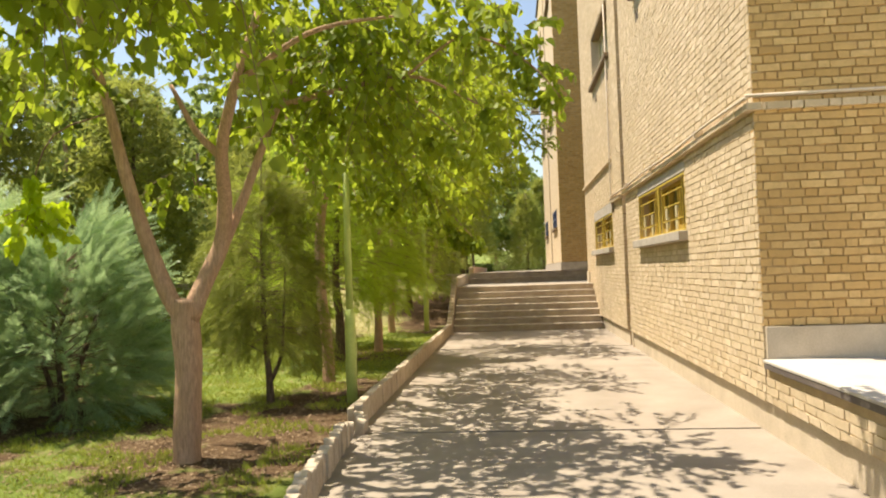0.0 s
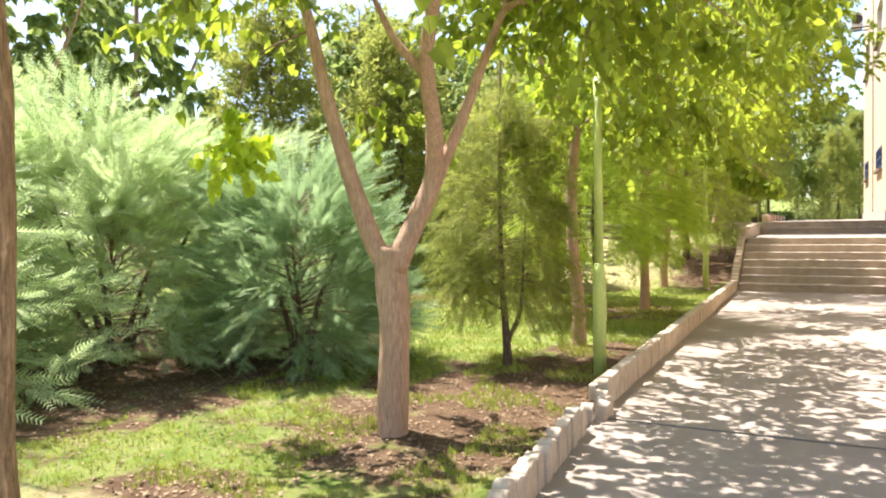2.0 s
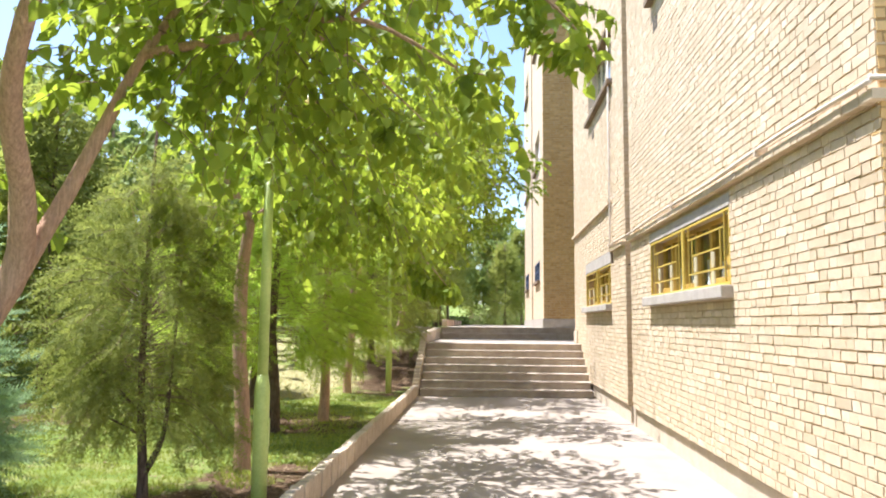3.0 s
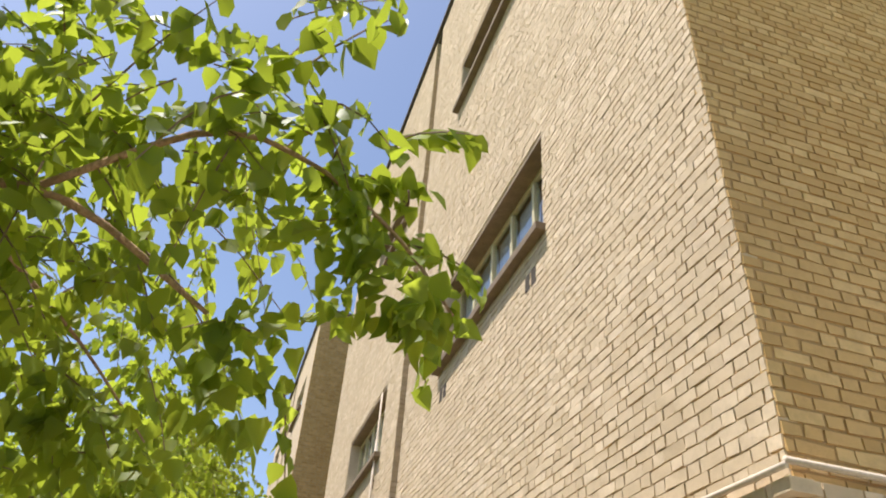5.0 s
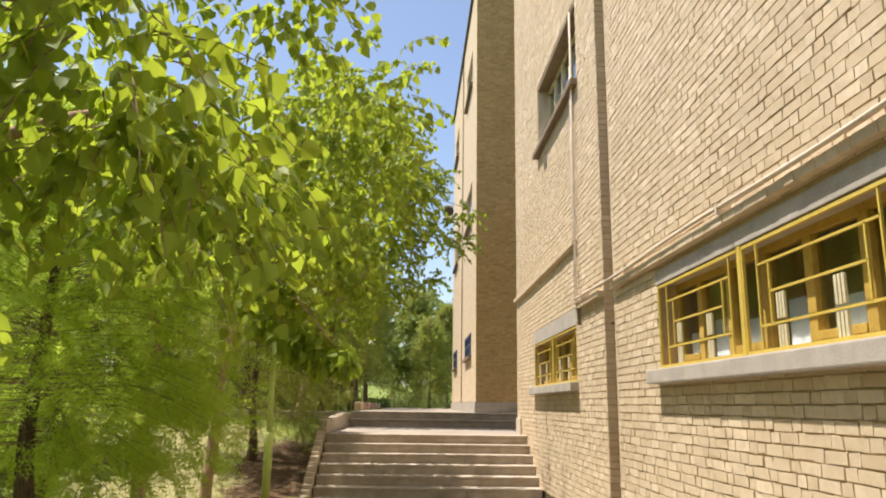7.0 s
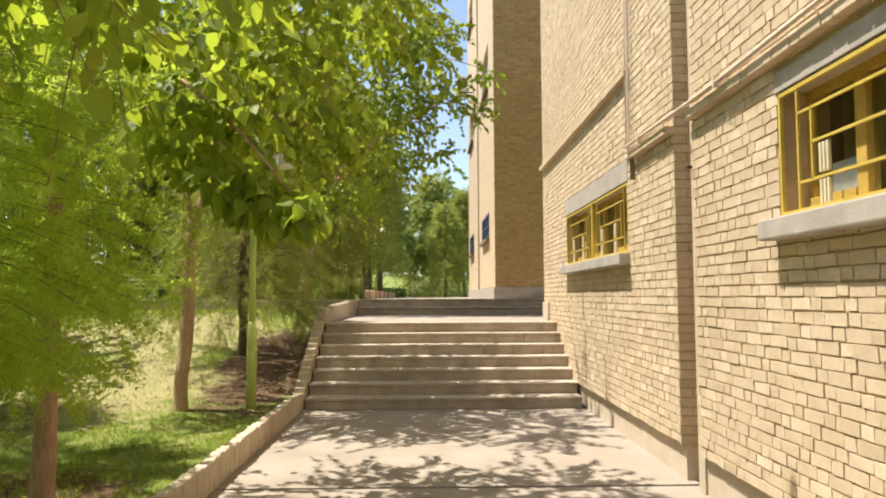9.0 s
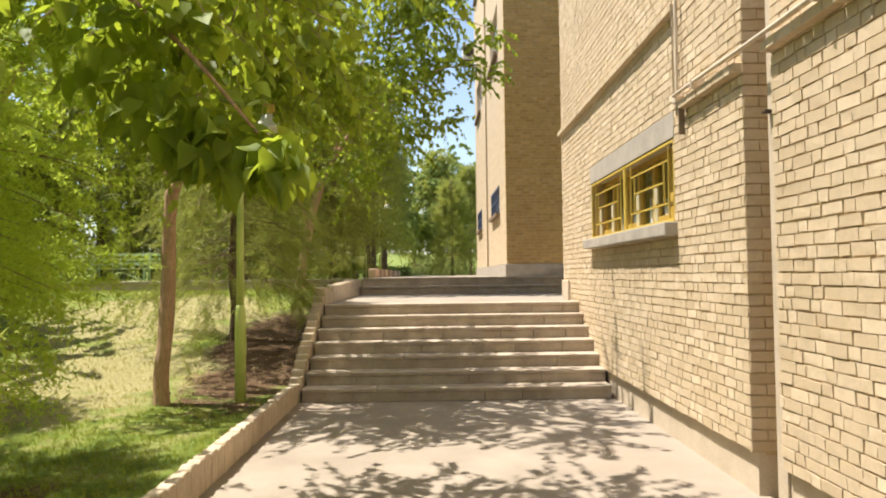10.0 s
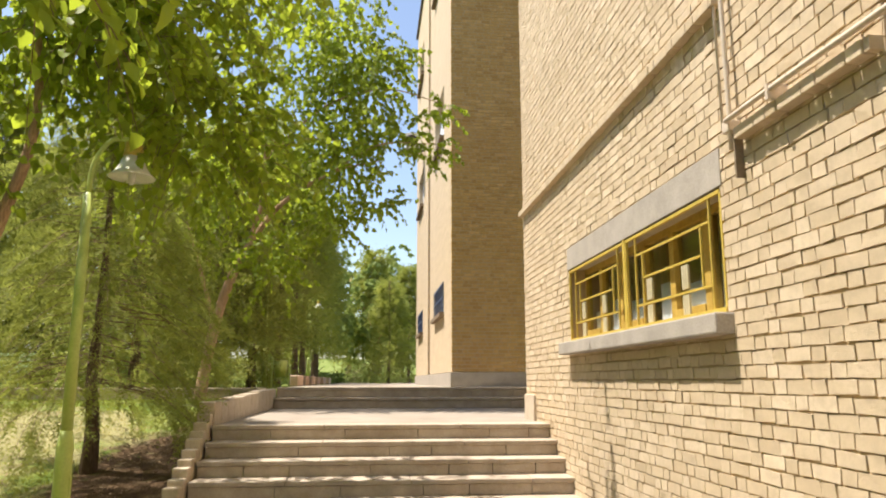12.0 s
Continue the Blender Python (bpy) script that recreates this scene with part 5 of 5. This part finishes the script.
# ---- lamp posts ----
def lamp_post(at, label, lean=0.0):
    l = thing("lamp_post", at, label, "street lamp", "green lamp posts")
    part("base_tube", lathe([(0.062, -0.1), (0.062, 0.98), (0.058, 1.04), (0.044, 1.12)], 18), GREEN, l, smooth=True)
    part("pole", lathe([(0.043, 1.1), (0.036, 3.0)], 16), GREEN, l, smooth=True)
    part("access_door", block(0.035, 0.066, -0.02, 0.02, 0.55, 0.78, 0.003), GREEN, l)
    tube_part("arm", smooth_line([(0, 0, 2.98), (0.02, 0, 3.25), (0.14, 0, 3.45), (0.28, 0, 3.46), (0.33, 0, 3.42)], 14), [0.02] * 14, GREEN, l, 8)
    bm = lathe([(0.03, 0.34), (0.07, 0.33), (0.075, 0.25), (0.085, 0.21)], 20)
    bmesh.ops.translate(bm, verts=bm.verts, vec=(0.33, 0, 3.1))
    hood = part("hood", bm, YELLOW, l, "yellow lamp hood", smooth=True)
    bm = lathe([(0.08, 0.22), (0.10, 0.15), (0.14, 0.08), (0.185, 0.04), (0.18, 0.035), (0.13, 0.06), (0.06, 0.1)], 22)
    bmesh.ops.translate(bm, verts=bm.verts, vec=(0.33, 0, 3.1))
    part("shade", bm, SHADE, l, "white bell-shaped shade", smooth=True)
    bm = lathe([(0.02, 0.1), (0.028, 0.08), (0.028, 0.0), (0.015, -0.02)], 12)
    bmesh.ops.translate(bm, verts=bm.verts, vec=(0.33, 0, 3.1))
    part("bulb", bm, WHITE, l, smooth=True)
    return l


lamp = lamp_post((-2.03, 8.65, -0.05), "light green tapered lamp post with a bell shade")
copy_thing(lamp, pose(-2.3, 18.15, 0.0, 0, 0, 0))
copy_thing(lamp, pose(-2.95, 33.0, 1.3, 0, 0, 0))
copy_thing(lamp, pose(-2.5, 42.0, 1.3, 0, 0, 0))

# slatted bench on the terrace
bench = thing("bench", (-8.1, 28.2, 1.31), "pale green slatted park bench on the terrace", "bench")
for q, z in ((0.0, 0.50), (0.02, 0.62), (0.04, 0.74)):
    part("back_slat", block(-0.85, 0.95, 0.28 + q, 0.31 + q, z - 0.035, z + 0.035, 0.006), BENCH, bench)
for k in range(4):
    part("seat_slat", block(-0.85, 0.95, -0.14 + k * 0.105, -0.05 + k * 0.105, 0.36, 0.385, 0.006), BENCH, bench)
for x in (-0.6, 0.7):
    part("leg", block(x - 0.02, x + 0.02, -0.12, -0.08, -0.05, 0.36), BENCH, bench)
    part("leg", block(x - 0.02, x + 0.02, 0.24, 0.28, -0.05, 0.8), BENCH, bench)
    part("leg_rail", block(x - 0.02, x + 0.02, -0.08, 0.24, 0.32, 0.36), BENCH, bench)

# green litter bin and edging blocks on the terrace
binn = thing("litter_bin", (-2.45, 32.5, 1.3), "green metal litter bin hung between two posts", "litter bin")
part("body", lathe([(0.15, 0.3), (0.19, 0.75), (0.18, 0.75), (0.14, 0.32)], 16), GREEN, binn, smooth=True)
for x in (-0.23, 0.23):
    part("post", block(x - 0.02, x + 0.02, -0.02, 0.02, -0.05, 0.85), GREEN, binn)
blk = part("edging_block", block(-0.42, 0.42, -0.1, 0.1, 0, 0.26, 0.03), PINK)
blk.matrix_basis = pose(-1.8, 30.5, UPPER - 0.01, 0, 0, 86)
tagged(blk, "pinkish stone edging block beside the terrace path", "edging block", "terrace edging blocks")
for y in (32.5, 34.5, 37.0, 40.0, 43.5):
    copy_thing(blk, pose(-1.8, y, UPPER - 0.01, 0, 0, 88))

# ---- grass and litter ----
def blades(name, n, inside, height, material, label, category, flat=False):
    org = []
    while len(org) < n:
        x, y = RNG.uniform(-8.5, -1.85), RNG.uniform(1.0, 25.7)
        if inside(x, y):
            org.append((x, y, ground_height(x, y) + (0.008 if flat else -0.004)))
    org = np.array(org)
    if flat:
        way = unit(RNG.normal(0, 1, org.shape) * np.array([1, 1, 0.25]))
        v, f = scatter(OVAL, org, frames_of(way, 0.25), RNG.uniform(height[0], height[1], n))
    else:
        blade = (np.array([(-0.09, 0, 0), (0.09, 0, 0), (0.0, 1, 0.15), (-0.05, 0, 0.1), (0.1, 0.0, 0.12), (0.3, 0.8, 0.3), (-0.1, 0, -0.1), (0.05, 0, -0.1), (-0.3, 0.7, -0.2)], float), np.array([(0, 1, 2), (3, 4, 5), (6, 7, 8)]))
        way = unit(RNG.normal(0, 0.35, org.shape) + np.array([0, 0, 1.0]))
        v, f = scatter(blade, org, frames_of(way, 1.0), RNG.uniform(height[0], height[1], n))
    return tagged(link(name, mesh_of(name, v, f, material)), label, category, kind="stuff")


def bare(x, y):
    s = 0.0
    for cx, cy, rx, ry in ((-6.9, 7.0, 2.7, 4.4), (-2.6, 7.2, 1.5, 2.3), (-2.3, 9.0, 0.9, 1.9), (-3.4, 4.6, 0.7, 0.55), (-2.5, 20.2, 0.95, 2.9)):
        s = max(s, 1 - ((x - cx) / rx) ** 2 - ((y - cy) / ry) ** 2)
    return s > 0.15 + 0.5 * noise.noise((x * 2.3, y * 2.3, 3.0))


def parched(x, y):
    return max(1 - ((x + 3.7) / 1.9) ** 2 - ((y - 3.7) / 0.8) ** 2, 1 - ((x + 4.6) / 1.6) ** 2 - ((y - 19.0) / 2.4) ** 2, 1 - ((x + 5.0) / 2.2) ** 2 - ((y - 22.3) / 2.0) ** 2) > 0.1 + 0.5 * noise.noise((x * 1.9, y * 1.9, 7.0))


blades("grass", 56000, lambda x, y: not bare(x, y) and not parched(x, y) and noise.noise((x * 1.1, y * 1.1, 9.0)) > -0.42, (0.025, 0.06), GRASS, "short sunlit green lawn grass", "grass")
blades("dry_lawn", 9000, parched, (0.025, 0.055), STRAW, "thin dry yellow lawn grass on the bank", "grass")
blades("weeds", 5200, lambda x, y: bare(x, y) and noise.noise((x * 1.7, y * 1.7, 5.0)) > 0.05 and x > -5 and y < 15, (0.03, 0.08), GRASS, "sparse low green weeds on bare soil", "weeds")
blades("dry_grass", 9000, lambda x, y: y < 7.5 and noise.noise((x * 1.3, y * 1.3, 21.0)) > -0.1, (0.015, 0.035), LITTER, "dry bits of leaf scattered in the grass", "leaf litter", True)
blades("leaf_litter", 11000, bare, (0.02, 0.05), LITTER, "dry brown fallen leaves on bare soil", "leaf litter", True)

# ---- bricks of the walls: the nearest stretches one by one, the rest joined ----
def one_brick(wide, tall, south, material):
    put = (lambda u, out, z: (u, -out, z)) if south else (lambda u, out, z: (-out, u, z))
    return mesh_of("brick", brick_verts([(0.0, wide, 0.0, tall)], put), BRICK_FACES, material)


def lay(wall, cells, place, stretch, material=BRICK, trim=0.0, south=False):
    """Bricks whose cells lie in stretch (u0, u1, z0, z1) become objects, up to 300."""
    sizes = [LONG - 2 * trim, SHORT - 2 * trim]

    def whole(c, w):
        return abs(c[1] - c[0] - w) < 0.003

    single = [c for c in cells if stretch[0] < c[0] and c[1] < stretch[1] and stretch[2] < c[2] and c[3] < stretch[3] and any(whole(c, w) for w in sizes)][:300]
    chosen = set(single)
    brick_mesh("brick_field", [c for c in cells if c not in chosen], place, wall, material)
    longs, shorts = [[one_brick(w, COURSE - BED - 2 * trim, south, material) for _ in range(6)] for w in sizes]
    for i, c in enumerate(single):
        o = link("brick", (longs if whole(c, sizes[0]) else shorts)[i % 6], wall)
        o.matrix_basis = Matrix.Translation(place(c[0], 0.0, c[2]))


lay(wall_west, cells_w, facing_west, (14.73, 16.15, 0.2, 2.0))
# The end wall gets the bounce-tinted brick, unlike the sunlit side.
lay(wall_south, cells_s, facing_south(7.04), (2.03, 3.7, 0.85, 2.7), BOUNCEBRICK, 0.003, True)
lay(platform, cells_p, facing_west, (0.2, 7.05, 0.2, 0.6))
